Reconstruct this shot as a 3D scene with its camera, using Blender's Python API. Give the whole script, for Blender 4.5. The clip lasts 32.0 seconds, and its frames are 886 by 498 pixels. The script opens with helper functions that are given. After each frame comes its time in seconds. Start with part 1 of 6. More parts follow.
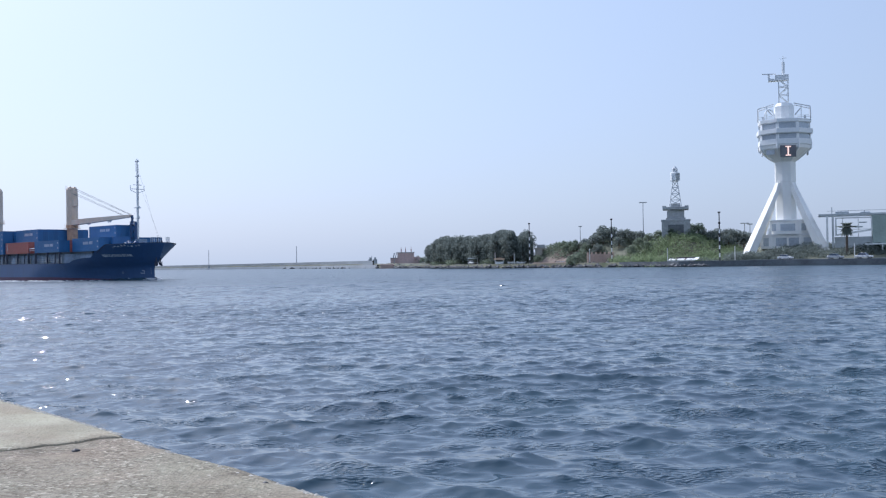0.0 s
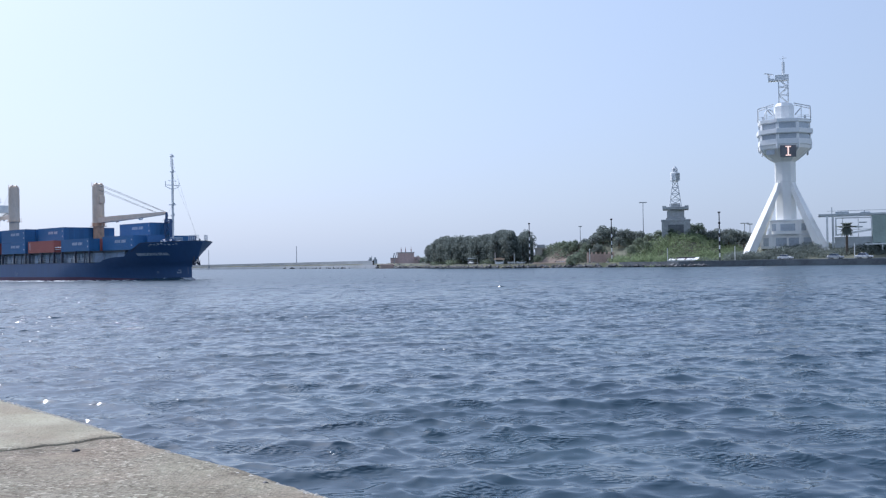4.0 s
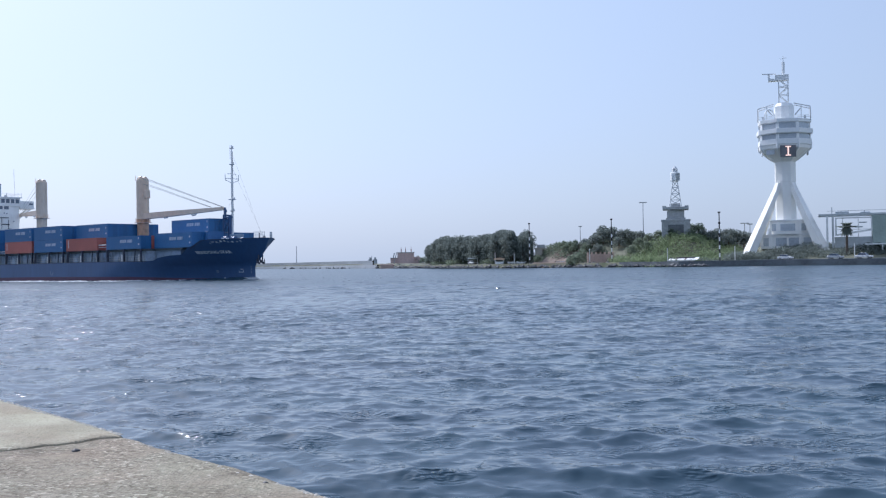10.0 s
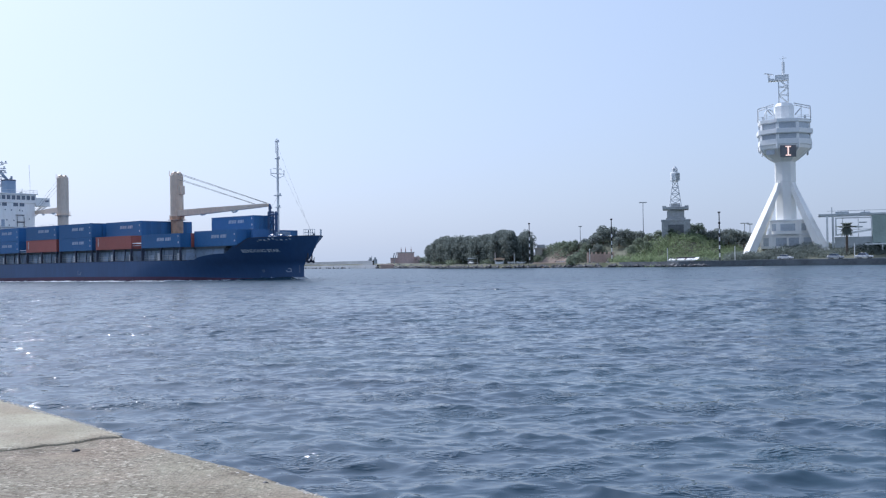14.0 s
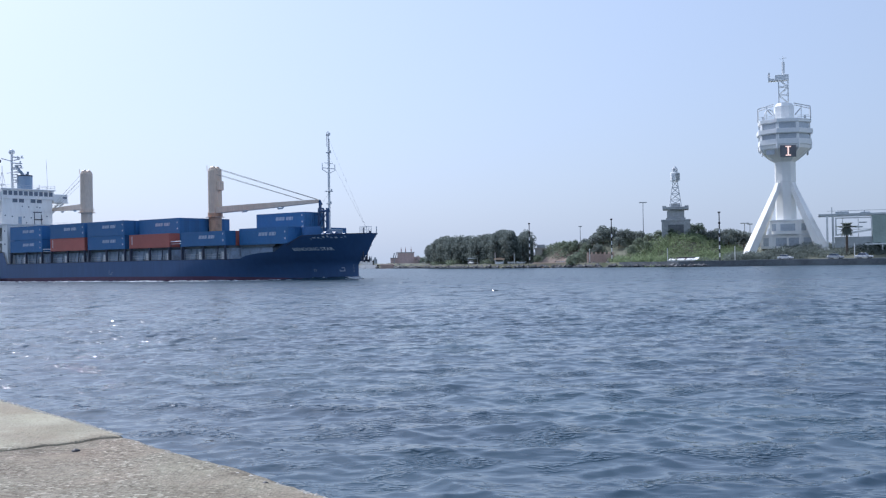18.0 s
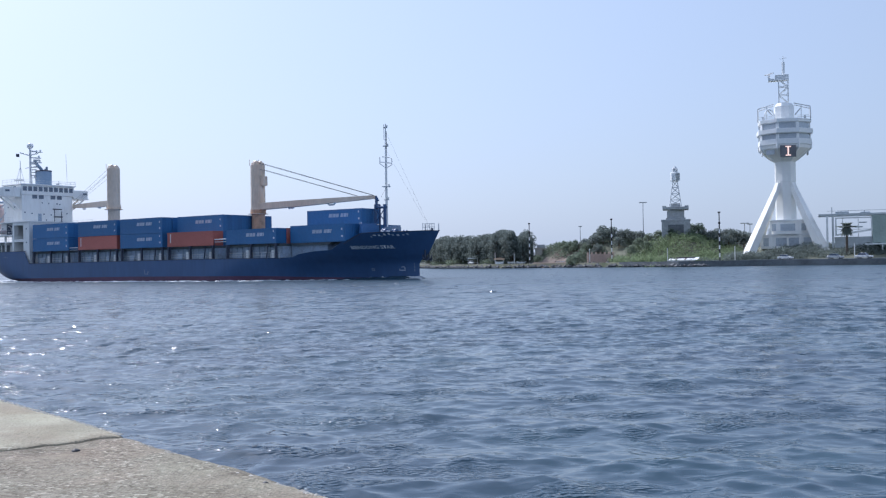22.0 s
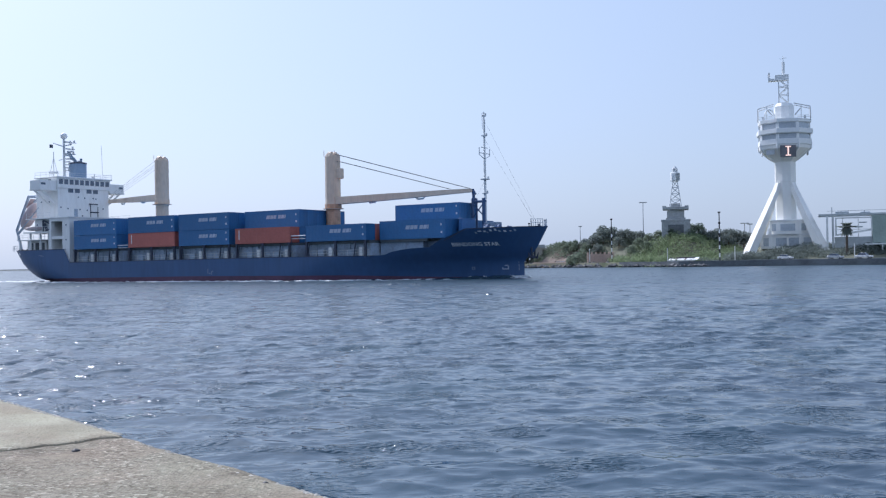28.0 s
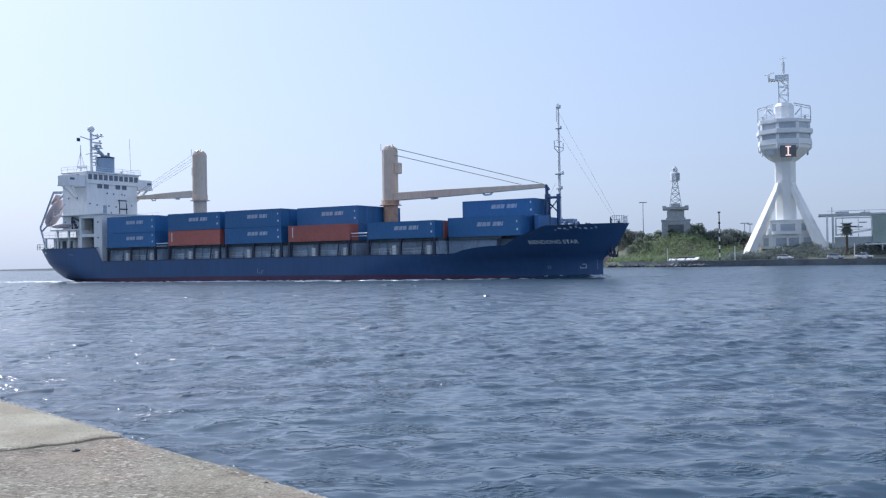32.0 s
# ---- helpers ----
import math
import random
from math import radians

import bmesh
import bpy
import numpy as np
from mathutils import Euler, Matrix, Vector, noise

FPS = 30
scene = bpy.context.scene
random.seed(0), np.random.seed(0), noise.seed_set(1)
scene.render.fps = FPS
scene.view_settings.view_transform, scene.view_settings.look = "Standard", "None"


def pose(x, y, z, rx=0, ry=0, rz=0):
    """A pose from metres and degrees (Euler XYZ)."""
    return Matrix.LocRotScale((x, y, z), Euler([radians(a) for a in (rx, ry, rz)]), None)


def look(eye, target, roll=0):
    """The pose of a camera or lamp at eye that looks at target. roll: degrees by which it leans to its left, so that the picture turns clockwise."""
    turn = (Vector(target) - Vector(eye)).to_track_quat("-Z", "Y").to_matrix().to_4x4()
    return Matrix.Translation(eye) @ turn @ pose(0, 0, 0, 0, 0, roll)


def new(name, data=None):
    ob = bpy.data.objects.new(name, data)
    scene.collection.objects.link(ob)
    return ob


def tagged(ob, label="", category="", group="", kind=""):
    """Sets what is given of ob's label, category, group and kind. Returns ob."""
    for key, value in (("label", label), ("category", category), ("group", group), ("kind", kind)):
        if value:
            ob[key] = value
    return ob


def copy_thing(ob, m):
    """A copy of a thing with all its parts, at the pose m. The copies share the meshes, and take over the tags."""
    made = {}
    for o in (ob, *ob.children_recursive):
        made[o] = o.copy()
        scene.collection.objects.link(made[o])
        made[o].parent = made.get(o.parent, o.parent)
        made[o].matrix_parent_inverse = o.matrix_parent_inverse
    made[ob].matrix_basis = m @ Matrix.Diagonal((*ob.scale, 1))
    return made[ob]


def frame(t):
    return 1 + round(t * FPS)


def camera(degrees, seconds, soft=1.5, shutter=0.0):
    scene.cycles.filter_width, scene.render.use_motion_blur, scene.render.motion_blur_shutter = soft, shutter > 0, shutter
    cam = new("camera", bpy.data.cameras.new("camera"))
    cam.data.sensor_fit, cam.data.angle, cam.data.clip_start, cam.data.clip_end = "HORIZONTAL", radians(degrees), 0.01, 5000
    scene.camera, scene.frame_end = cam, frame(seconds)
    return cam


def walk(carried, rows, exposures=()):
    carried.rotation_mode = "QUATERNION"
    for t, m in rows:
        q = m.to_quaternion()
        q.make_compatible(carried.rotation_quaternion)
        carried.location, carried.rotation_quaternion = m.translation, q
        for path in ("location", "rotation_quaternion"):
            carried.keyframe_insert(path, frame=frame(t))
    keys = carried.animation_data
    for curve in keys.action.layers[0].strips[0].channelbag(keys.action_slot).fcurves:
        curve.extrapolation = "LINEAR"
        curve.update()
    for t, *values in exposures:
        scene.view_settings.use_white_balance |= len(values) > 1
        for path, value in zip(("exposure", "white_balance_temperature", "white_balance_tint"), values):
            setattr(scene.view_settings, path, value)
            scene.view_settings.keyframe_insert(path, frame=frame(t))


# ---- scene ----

# the camera on its stand, one lens for the whole shot
cam = camera(47.07, 32.0, 1.25)
EYE = (0.0, 0.0, 2.24)
VIEW = look(EYE, (0.0, 100.0, 2.24 + 1.346), -0.996)

# ---- light ----
SUN_AZ, SUN_EL = -41.0, 43.0        # degrees: clockwise from +Y, above the horizon
world = bpy.data.worlds.new("sky")
scene.world = world
world.use_nodes = True
nt = world.node_tree
sky = nt.nodes.new("ShaderNodeTexSky")
sky.sky_type, sky.sun_disc = "NISHITA", False
sky.sun_elevation, sky.sun_rotation = radians(SUN_EL), radians(SUN_AZ)
sky.air_density, sky.dust_density, sky.ozone_density, sky.altitude = 1.0, 2.6, 2.2, 5.0
nt.nodes["Background"].inputs["Strength"].default_value = 0.118
haze = nt.nodes.new("ShaderNodeMix")        # humid coastal air pales the whole sky
haze.data_type = "RGBA"
up, low = nt.nodes.new("ShaderNodeTexCoord"), nt.nodes.new("ShaderNodeMapRange")   # thickest low over the sea
split = nt.nodes.new("ShaderNodeSeparateXYZ")
low.inputs["From Min"].default_value, low.inputs["From Max"].default_value = 0.0, 0.4
low.inputs["To Min"].default_value, low.inputs["To Max"].default_value = 0.72, 0.52
nt.links.new(up.outputs["Generated"], split.inputs["Vector"])
nt.links.new(split.outputs["Z"], low.inputs["Value"])
nt.links.new(low.outputs["Result"], haze.inputs["Factor"])
# forward scattering: the haze is brightest towards the sun
_a, _e = radians(SUN_AZ), radians(SUN_EL)
SUN_DIR = Vector((math.sin(_a) * math.cos(_e), math.cos(_a) * math.cos(_e), math.sin(_e)))
near_sun, tint = nt.nodes.new("ShaderNodeVectorMath"), nt.nodes.new("ShaderNodeVectorMath")
near_sun.operation, tint.operation = "DOT_PRODUCT", "SCALE"
near_sun.inputs[1].default_value = SUN_DIR
tint.inputs[0].default_value = (4.9, 5.74, 6.66)
nt.links.new(up.outputs["Generated"], near_sun.inputs[0])
phase = None
for x0, x1, y0, y1 in ((0.2, 0.85, 0.80, 1.06), (0.84, 1.0, 1.0, 2.4), (0.1, -0.7, 1.0, 1.7)):    # forward lobe, aureole, backscatter
    lobe = nt.nodes.new("ShaderNodeMapRange")
    lobe.interpolation_type = "SMOOTHSTEP"
    for socket, value in zip(("From Min", "From Max", "To Min", "To Max"), (x0, x1, y0, y1)):
        lobe.inputs[socket].default_value = value
    nt.links.new(near_sun.outputs["Value"], lobe.inputs["Value"])
    if phase is not None:
        both = nt.nodes.new("ShaderNodeMath")
        both.operation = "MULTIPLY"
        nt.links.new(phase, both.inputs[0])
        nt.links.new(lobe.outputs["Result"], both.inputs[1])
        phase = both.outputs[0]
    else:
        phase = lobe.outputs["Result"]
nt.links.new(phase, tint.inputs["Scale"])
nt.links.new(tint.outputs["Vector"], haze.inputs["B"])
nt.links.new(sky.outputs["Color"], haze.inputs["A"])
nt.links.new(haze.outputs["Result"], nt.nodes["Background"].inputs["Color"])

sun = new("sun", bpy.data.lights.new("sun", "SUN"))
sun.data.energy, sun.data.angle, sun.data.color = 3.5, radians(0.6), (1.0, 0.95, 0.87)
sun.matrix_basis = look(tuple(SUN_DIR * 50), (0, 0, 0))

walk(cam, [(0.0, VIEW), (32.0, VIEW)], [(0.0, 0.17, 5640, 16.0), (32.0, 0.17, 5640, 16.0)])


# ---- materials ----
def material(name, color, rough=0.6, metal=0.0, vary=0.25, scale=1.0, bump=0.0, bump_scale=20.0, grime=0.0,
             grime_color=(0.10, 0.07, 0.05), stretch=(1, 1, 1), island=False, objects=0.0):
    """A procedural surface: two scales of tone variation, streaky grime and fine relief."""
    m = bpy.data.materials.new(name)
    m.use_nodes = True
    t, n = m.node_tree.links, m.node_tree.nodes
    bsdf = n["Principled BSDF"]
    bsdf.inputs["Roughness"].default_value, bsdf.inputs["Metallic"].default_value = rough, metal
    tc = n.new("ShaderNodeTexCoord")
    mp = n.new("ShaderNodeMapping")
    mp.inputs["Scale"].default_value = stretch
    t.new(tc.outputs["Object"], mp.inputs["Vector"])

    def tex(s, detail=4.0):
        x = n.new("ShaderNodeTexNoise")
        x.inputs["Scale"].default_value, x.inputs["Detail"].default_value = s, detail
        t.new(mp.outputs["Vector"], x.inputs["Vector"])
        return x

    big, small = tex(scale * 0.35), tex(scale * 6.0, 6.0)
    mix = n.new("ShaderNodeMath")
    mix.operation = "ADD"
    t.new(big.outputs["Fac"], mix.inputs[0])
    t.new(small.outputs["Fac"], mix.inputs[1])
    ramp = n.new("ShaderNodeMapRange")
    ramp.inputs["From Min"].default_value, ramp.inputs["From Max"].default_value = 0.7, 1.3
    ramp.inputs["To Min"].default_value, ramp.inputs["To Max"].default_value = 1.0 - vary, 1.0 + vary
    t.new(mix.outputs[0], ramp.inputs["Value"])
    hsv = n.new("ShaderNodeHueSaturation")
    hsv.inputs["Color"].default_value = (*color, 1)
    t.new(ramp.outputs["Result"], hsv.inputs["Value"])
    out = hsv.outputs["Color"]
    if island or objects:
        src = n.new("ShaderNodeNewGeometry") if island else n.new("ShaderNodeObjectInfo")
        r2 = n.new("ShaderNodeMapRange")
        k = 0.16 if island else objects
        r2.inputs["To Min"].default_value, r2.inputs["To Max"].default_value = 1 - k, 1 + k
        t.new(src.outputs["Random Per Island" if island else "Random"], r2.inputs["Value"])
        h2 = n.new("ShaderNodeHueSaturation")
        t.new(out, h2.inputs["Color"])
        t.new(r2.outputs["Result"], h2.inputs["Value"])
        out = h2.outputs["Color"]
    if grime:
        g = tex(scale * 1.3, 7.0)
        gr = n.new("ShaderNodeMapRange")
        gr.inputs["From Min"].default_value, gr.inputs["From Max"].default_value = 0.52, 0.75
        gr.inputs["To Max"].default_value = grime
        t.new(g.outputs["Fac"], gr.inputs["Value"])
        mx = n.new("ShaderNodeMix")
        mx.data_type = "RGBA"
        t.new(gr.outputs["Result"], mx.inputs["Factor"])
        t.new(out, mx.inputs["A"])
        mx.inputs["B"].default_value = (*grime_color, 1)
        out = mx.outputs["Result"]
    t.new(out, bsdf.inputs["Base Color"])
    if bump:
        bt = tex(bump_scale, 5.0)
        b = n.new("ShaderNodeBump")
        b.inputs["Strength"].default_value, b.inputs["Distance"].default_value = bump, 0.02
        t.new(bt.outputs["Fac"], b.inputs["Height"])
        t.new(b.outputs["Normal"], bsdf.inputs["Normal"])
    return m


def foliage(name, color):
    """Leaves that let part of the light through."""
    m = material(name, color, 0.7, vary=0.25, scale=0.2, island=True)
    t, n = m.node_tree.links, m.node_tree.nodes
    b, out = n["Principled BSDF"], n["Material Output"]
    b.inputs["Specular IOR Level"].default_value = 0.05
    tr = n.new("ShaderNodeBsdfTranslucent")
    t.new(b.inputs["Base Color"].links[0].from_socket, tr.inputs["Color"])
    mx = n.new("ShaderNodeAddShader")
    t.new(b.outputs["BSDF"], mx.inputs[0])
    t.new(tr.outputs["BSDF"], mx.inputs[1])
    t.new(mx.outputs["Shader"], out.inputs["Surface"])
    return m


def glow(name, color, strength):
    m = material(name, color, 0.5)
    b = m.node_tree.nodes["Principled BSDF"]
    b.inputs["Emission Color"].default_value, b.inputs["Emission Strength"].default_value = (*color, 1), strength
    return m


def water_material():
    m = bpy.data.materials.new("sea_water")
    m.use_nodes = True
    t, n = m.node_tree.links, m.node_tree.nodes
    b = n["Principled BSDF"]
    b.inputs["IOR"].default_value = 1.333
    tc = n.new("ShaderNodeTexCoord")
    tone = n.new("ShaderNodeTexNoise")
    tone.inputs["Scale"].default_value, tone.inputs["Detail"].default_value = 0.16, 3
    t.new(tc.outputs["Object"], tone.inputs["Vector"])
    ramp = n.new("ShaderNodeValToRGB")
    ramp.color_ramp.elements[0].position, ramp.color_ramp.elements[1].position = 0.32, 0.68
    ramp.color_ramp.elements[0].color = (0.025, 0.049, 0.074, 1)
    ramp.color_ramp.elements[1].color = (0.031, 0.065, 0.089, 1)
    t.new(tone.outputs["Fac"], ramp.inputs["Fac"])
    t.new(ramp.outputs["Color"], b.inputs["Base Color"])
    # ripples too short for the sheet roughen the water where its rows lie far apart
    split_, rough_ = n.new("ShaderNodeSeparateXYZ"), n.new("ShaderNodeMapRange")
    t.new(tc.outputs["Object"], split_.inputs["Vector"])
    rough_.inputs["From Min"].default_value, rough_.inputs["From Max"].default_value = 25.0, 150.0
    rough_.inputs["To Min"].default_value, rough_.inputs["To Max"].default_value = 0.05, 0.30
    t.new(split_.outputs["Y"], rough_.inputs["Value"])
    t.new(rough_.outputs["Result"], b.inputs["Roughness"])
    mp = n.new("ShaderNodeMapping")
    mp.inputs["Rotation"].default_value = (0, 0, radians(12))
    mp.inputs["Scale"].default_value = (0.6, 1.0, 1.0)
    t.new(tc.outputs["Object"], mp.inputs["Vector"])
    far_mp = n.new("ShaderNodeMapping")
    far_mp.inputs["Scale"].default_value = (0.55, 0.13, 1.0)
    t.new(tc.outputs["Object"], far_mp.inputs["Vector"])
    last = None
    # cat's paws, then sharp-crested wavelets of a hand's and of a finger's length
    for kind, vec, s, d, strength in (("FBM", far_mp, 1.7, 0.055, 0.6), ("RIDGED_MULTIFRACTAL", mp, 1.5, 0.062, 0.6), ("RIDGED_MULTIFRACTAL", mp, 3.4, 0.020, 0.6), ("RIDGED_MULTIFRACTAL", mp, 6.5, 0.012, 0.6)):
        w = n.new("ShaderNodeTexNoise")
        w.noise_type = kind
        w.inputs["Scale"].default_value, w.inputs["Detail"].default_value = s, 2.0
        w.inputs["Roughness"].default_value = 0.5
        t.new(vec.outputs["Vector"], w.inputs["Vector"])
        bp = n.new("ShaderNodeBump")
        bp.inputs["Strength"].default_value, bp.inputs["Distance"].default_value = strength, d
        t.new(w.outputs["Fac"], bp.inputs["Height"])
        if last:
            t.new(last.outputs["Normal"], bp.inputs["Normal"])
        last = bp
    # short steep chop further out, where the sheet is too coarse to carry it
    chop_mp, chop, crest_, out_ = n.new("ShaderNodeMapping"), n.new("ShaderNodeTexNoise"), n.new("ShaderNodeMapRange"), n.new("ShaderNodeMapRange")
    chop_mp.inputs["Scale"].default_value = (0.42, 0.085, 1.0)
    chop_mp.inputs["Rotation"].default_value = (0, 0, radians(4))
    t.new(tc.outputs["Object"], chop_mp.inputs["Vector"])
    chop.inputs["Scale"].default_value, chop.inputs["Detail"].default_value = 1.5, 1.0
    t.new(chop_mp.outputs["Vector"], chop.inputs["Vector"])
    crest_.inputs["From Min"].default_value, crest_.inputs["From Max"].default_value = 0.57, 0.80
    t.new(chop.outputs["Fac"], crest_.inputs["Value"])
    out_.inputs["From Min"].default_value, out_.inputs["From Max"].default_value = 40.0, 110.0
    t.new(split_.outputs["Y"], out_.inputs["Value"])
    mul = n.new("ShaderNodeMath")
    mul.operation = "MULTIPLY"
    t.new(crest_.outputs["Result"], mul.inputs[0])
    t.new(out_.outputs["Result"], mul.inputs[1])
    bp = n.new("ShaderNodeBump")
    bp.inputs["Strength"].default_value, bp.inputs["Distance"].default_value = 0.8, 0.8
    t.new(mul.outputs[0], bp.inputs["Height"])
    t.new(last.outputs["Normal"], bp.inputs["Normal"])
    last = bp
    # patches of steep capillary ripples that catch the sun
    fine, patch, grow = n.new("ShaderNodeTexNoise"), n.new("ShaderNodeTexNoise"), n.new("ShaderNodeMapRange")
    fine.inputs["Scale"].default_value, fine.inputs["Detail"].default_value = 19.0, 0.0
    patch.inputs["Scale"].default_value, patch.inputs["Detail"].default_value = 1.1, 3.0
    grow.inputs["From Min"].default_value, grow.inputs["From Max"].default_value = 0.52, 0.66
    for x in (fine, patch):
        t.new(mp.outputs["Vector"], x.inputs["Vector"])
    t.new(patch.outputs["Fac"], grow.inputs["Value"])
    mul = n.new("ShaderNodeMath")
    mul.operation = "MULTIPLY"
    t.new(fine.outputs["Fac"], mul.inputs[0])
    t.new(grow.outputs["Result"], mul.inputs[1])
    bp = n.new("ShaderNodeBump")
    bp.inputs["Strength"].default_value, bp.inputs["Distance"].default_value = 1.0, 0.052
    t.new(mul.outputs[0], bp.inputs["Height"])
    t.new(last.outputs["Normal"], bp.inputs["Normal"])
    t.new(bp.outputs["Normal"], b.inputs["Normal"])
    return m


def concrete_material(name, worn_from, worn_to, tone):
    """Old quay concrete: pale cement skin worn down to pebbles, with stains."""
    m = bpy.data.materials.new(name)
    m.use_nodes = True
    t, n = m.node_tree.links, m.node_tree.nodes
    b = n["Principled BSDF"]
    b.inputs["Roughness"].default_value = 0.9
    tc = n.new("ShaderNodeTexCoord")

    def noise_(s, d=5, r=0.6):
        x = n.new("ShaderNodeTexNoise")
        x.inputs["Scale"].default_value, x.inputs["Detail"].default_value, x.inputs["Roughness"].default_value = s, d, r
        t.new(tc.outputs["Object"], x.inputs["Vector"])
        return x.outputs["Fac"]

    def ramp_(fac, stops):
        r = n.new("ShaderNodeValToRGB")
        while len(r.color_ramp.elements) < len(stops):
            r.color_ramp.elements.new(0.5)
        for e, (p, c) in zip(r.color_ramp.elements, stops):
            e.position, e.color = p, (*c, 1)
        t.new(fac, r.inputs["Fac"])
        return r.outputs["Color"]

    def mix_(fac, a, c, mode="MIX"):
        x = n.new("ShaderNodeMix")
        x.data_type, x.blend_type = "RGBA", mode
        if isinstance(fac, float):
            x.inputs["Factor"].default_value = fac
        else:
            t.new(fac, x.inputs["Factor"])
        t.new(a, x.inputs["A"])
        t.new(c, x.inputs["B"])
        return x.outputs["Result"]

    skin = ramp_(noise_(1.1, 6), [(0.3, (0.27, 0.25, 0.20)), (0.5, (0.37, 0.345, 0.28)), (0.72, (0.46, 0.43, 0.35))])
    v = n.new("ShaderNodeTexVoronoi")
    v.inputs["Scale"].default_value = 44
    t.new(tc.outputs["Object"], v.inputs["Vector"])
    sep = n.new("ShaderNodeSeparateColor")
    t.new(v.outputs["Color"], sep.inputs["Color"])
    pebble = ramp_(sep.outputs["Red"], [(0.0, (0.14, 0.122, 0.092)), (0.3, (0.25, 0.222, 0.172)), (0.55, (0.30, 0.278, 0.228)), (0.86, (0.35, 0.325, 0.27)), (1.0, (0.62, 0.59, 0.52))])
    worn = n.new("ShaderNodeMapRange")
    worn.inputs["From Min"].default_value, worn.inputs["From Max"].default_value = worn_from, worn_to
    t.new(noise_(1.7, 7, 0.7), worn.inputs["Value"])
    c = mix_(worn.outputs["Result"], skin, pebble)
    grain = ramp_(noise_(60, 4, 0.7), [(0.3, (0.72, 0.72, 0.72)), (0.7, (1.2, 1.2, 1.2))])
    c = mix_(0.8, c, grain, "MULTIPLY")
    stain = ramp_(noise_(0.9, 6), [(0.36, (0.66, 0.56, 0.50)), (0.5, (0.95, 0.93, 0.90)), (0.62, (1.08, 1.08, 1.06))])
    c = mix_(0.7, c, stain, "MULTIPLY")
    hue = ramp_(noise_(0.8, 3), [(0.38, (0.985, 1.0, 0.96)), (0.5, (1.0, 0.995, 0.985)), (0.62, (1.05, 0.985, 0.965))])
    c = mix_(1.0, c, hue, "MULTIPLY")
    pits = ramp_(noise_(26, 3, 0.6), [(0.30, (0.45, 0.42, 0.38)), (0.38, (1.0, 1.0, 1.0)), (0.66, (1.0, 1.0, 1.0)), (0.72, (1.35, 1.34, 1.3))])
    c = mix_(0.75, c, pits, "MULTIPLY")
    x = n.new("ShaderNodeMix")
    x.data_type, x.blend_type = "RGBA", "MULTIPLY"
    x.inputs["Factor"].default_value = 1.0
    x.inputs["B"].default_value = (*tone, 1)
    t.new(c, x.inputs["A"])
    t.new(x.outputs["Result"], b.inputs["Base Color"])
    bp = n.new("ShaderNodeBump")
    bp.inputs["Strength"].default_value, bp.inputs["Distance"].default_value = 0.7, 0.012
    t.new(v.outputs["Distance"], bp.inputs["Height"])
    b2 = n.new("ShaderNodeBump")
    b2.inputs["Strength"].default_value, b2.inputs["Distance"].default_value = 0.6, 0.03
    t.new(noise_(9, 6, 0.7), b2.inputs["Height"])
    t.new(bp.outputs["Normal"], b2.inputs["Normal"])
    t.new(b2.outputs["Normal"], b.inputs["Normal"])
    return m


M = {}
M["water"] = water_material()
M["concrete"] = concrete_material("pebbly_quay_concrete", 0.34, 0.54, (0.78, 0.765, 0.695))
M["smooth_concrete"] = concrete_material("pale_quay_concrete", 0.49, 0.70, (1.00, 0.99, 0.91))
M["chip"] = material("pale_chipped_stone", (0.62, 0.575, 0.49), 0.85, vary=0.2, scale=3, island=True)
M["foam"] = material("sea_foam", (0.75, 0.78, 0.80), 0.8, vary=0.3, scale=2)
M["hull"] = material("navy_hull_paint", (0.040, 0.094, 0.212), 0.45, vary=0.12, scale=0.25, grime=0.25, grime_color=(0.045, 0.078, 0.14), stretch=(1, 1, 0.15), bump=0.05, bump_scale=0.6)
M["boot"] = material("red_boot_topping", (0.085, 0.036, 0.070), 0.6, vary=0.25, scale=0.4, grime=0.4, grime_color=(0.05, 0.03, 0.05))
M["deck"] = material("deck_paint", (0.10, 0.12, 0.13), 0.7, vary=0.3, scale=0.4, grime=0.4)
M["white"] = material("white_ship_paint", (0.82, 0.82, 0.80), 0.45, vary=0.06, scale=0.5, grime=0.22, grime_color=(0.42, 0.34, 0.26), stretch=(1, 1, 0.25))
M["coaming"] = material("pale_grey_coaming", (0.36, 0.44, 0.54), 0.6, vary=0.3, scale=0.8, grime=0.45, grime_color=(0.24, 0.22, 0.22))
M["steel"] = material("dark_steel", (0.035, 0.045, 0.075), 0.55, vary=0.2, scale=1)
M["glass"] = material("window_glass", (0.10, 0.13, 0.18), 0.08, vary=0.1)
M["crane"] = material("cream_crane_paint", (0.70, 0.55, 0.42), 0.5, vary=0.12, scale=0.5, grime=0.22, grime_color=(0.28, 0.16, 0.08), stretch=(1, 1, 0.3))
M["rust"] = material("weathered_orange_paint", (0.56, 0.34, 0.22), 0.6, vary=0.2, scale=0.8, grime=0.4)
M["funnel"] = material("grey_blue_funnel", (0.24, 0.33, 0.45), 0.5, vary=0.1, scale=0.6)
M["cable"] = material("wire_rope", (0.10, 0.11, 0.12), 0.6)
M["lifeboat"] = material("faded_orange_shell", (0.48, 0.39, 0.39), 0.5, vary=0.1)
M["blue"] = material("blue_container_paint", (0.040, 0.150, 0.335), 0.5, vary=0.12, scale=0.6, grime=0.25, grime_color=(0.06, 0.12, 0.22), objects=0.12)
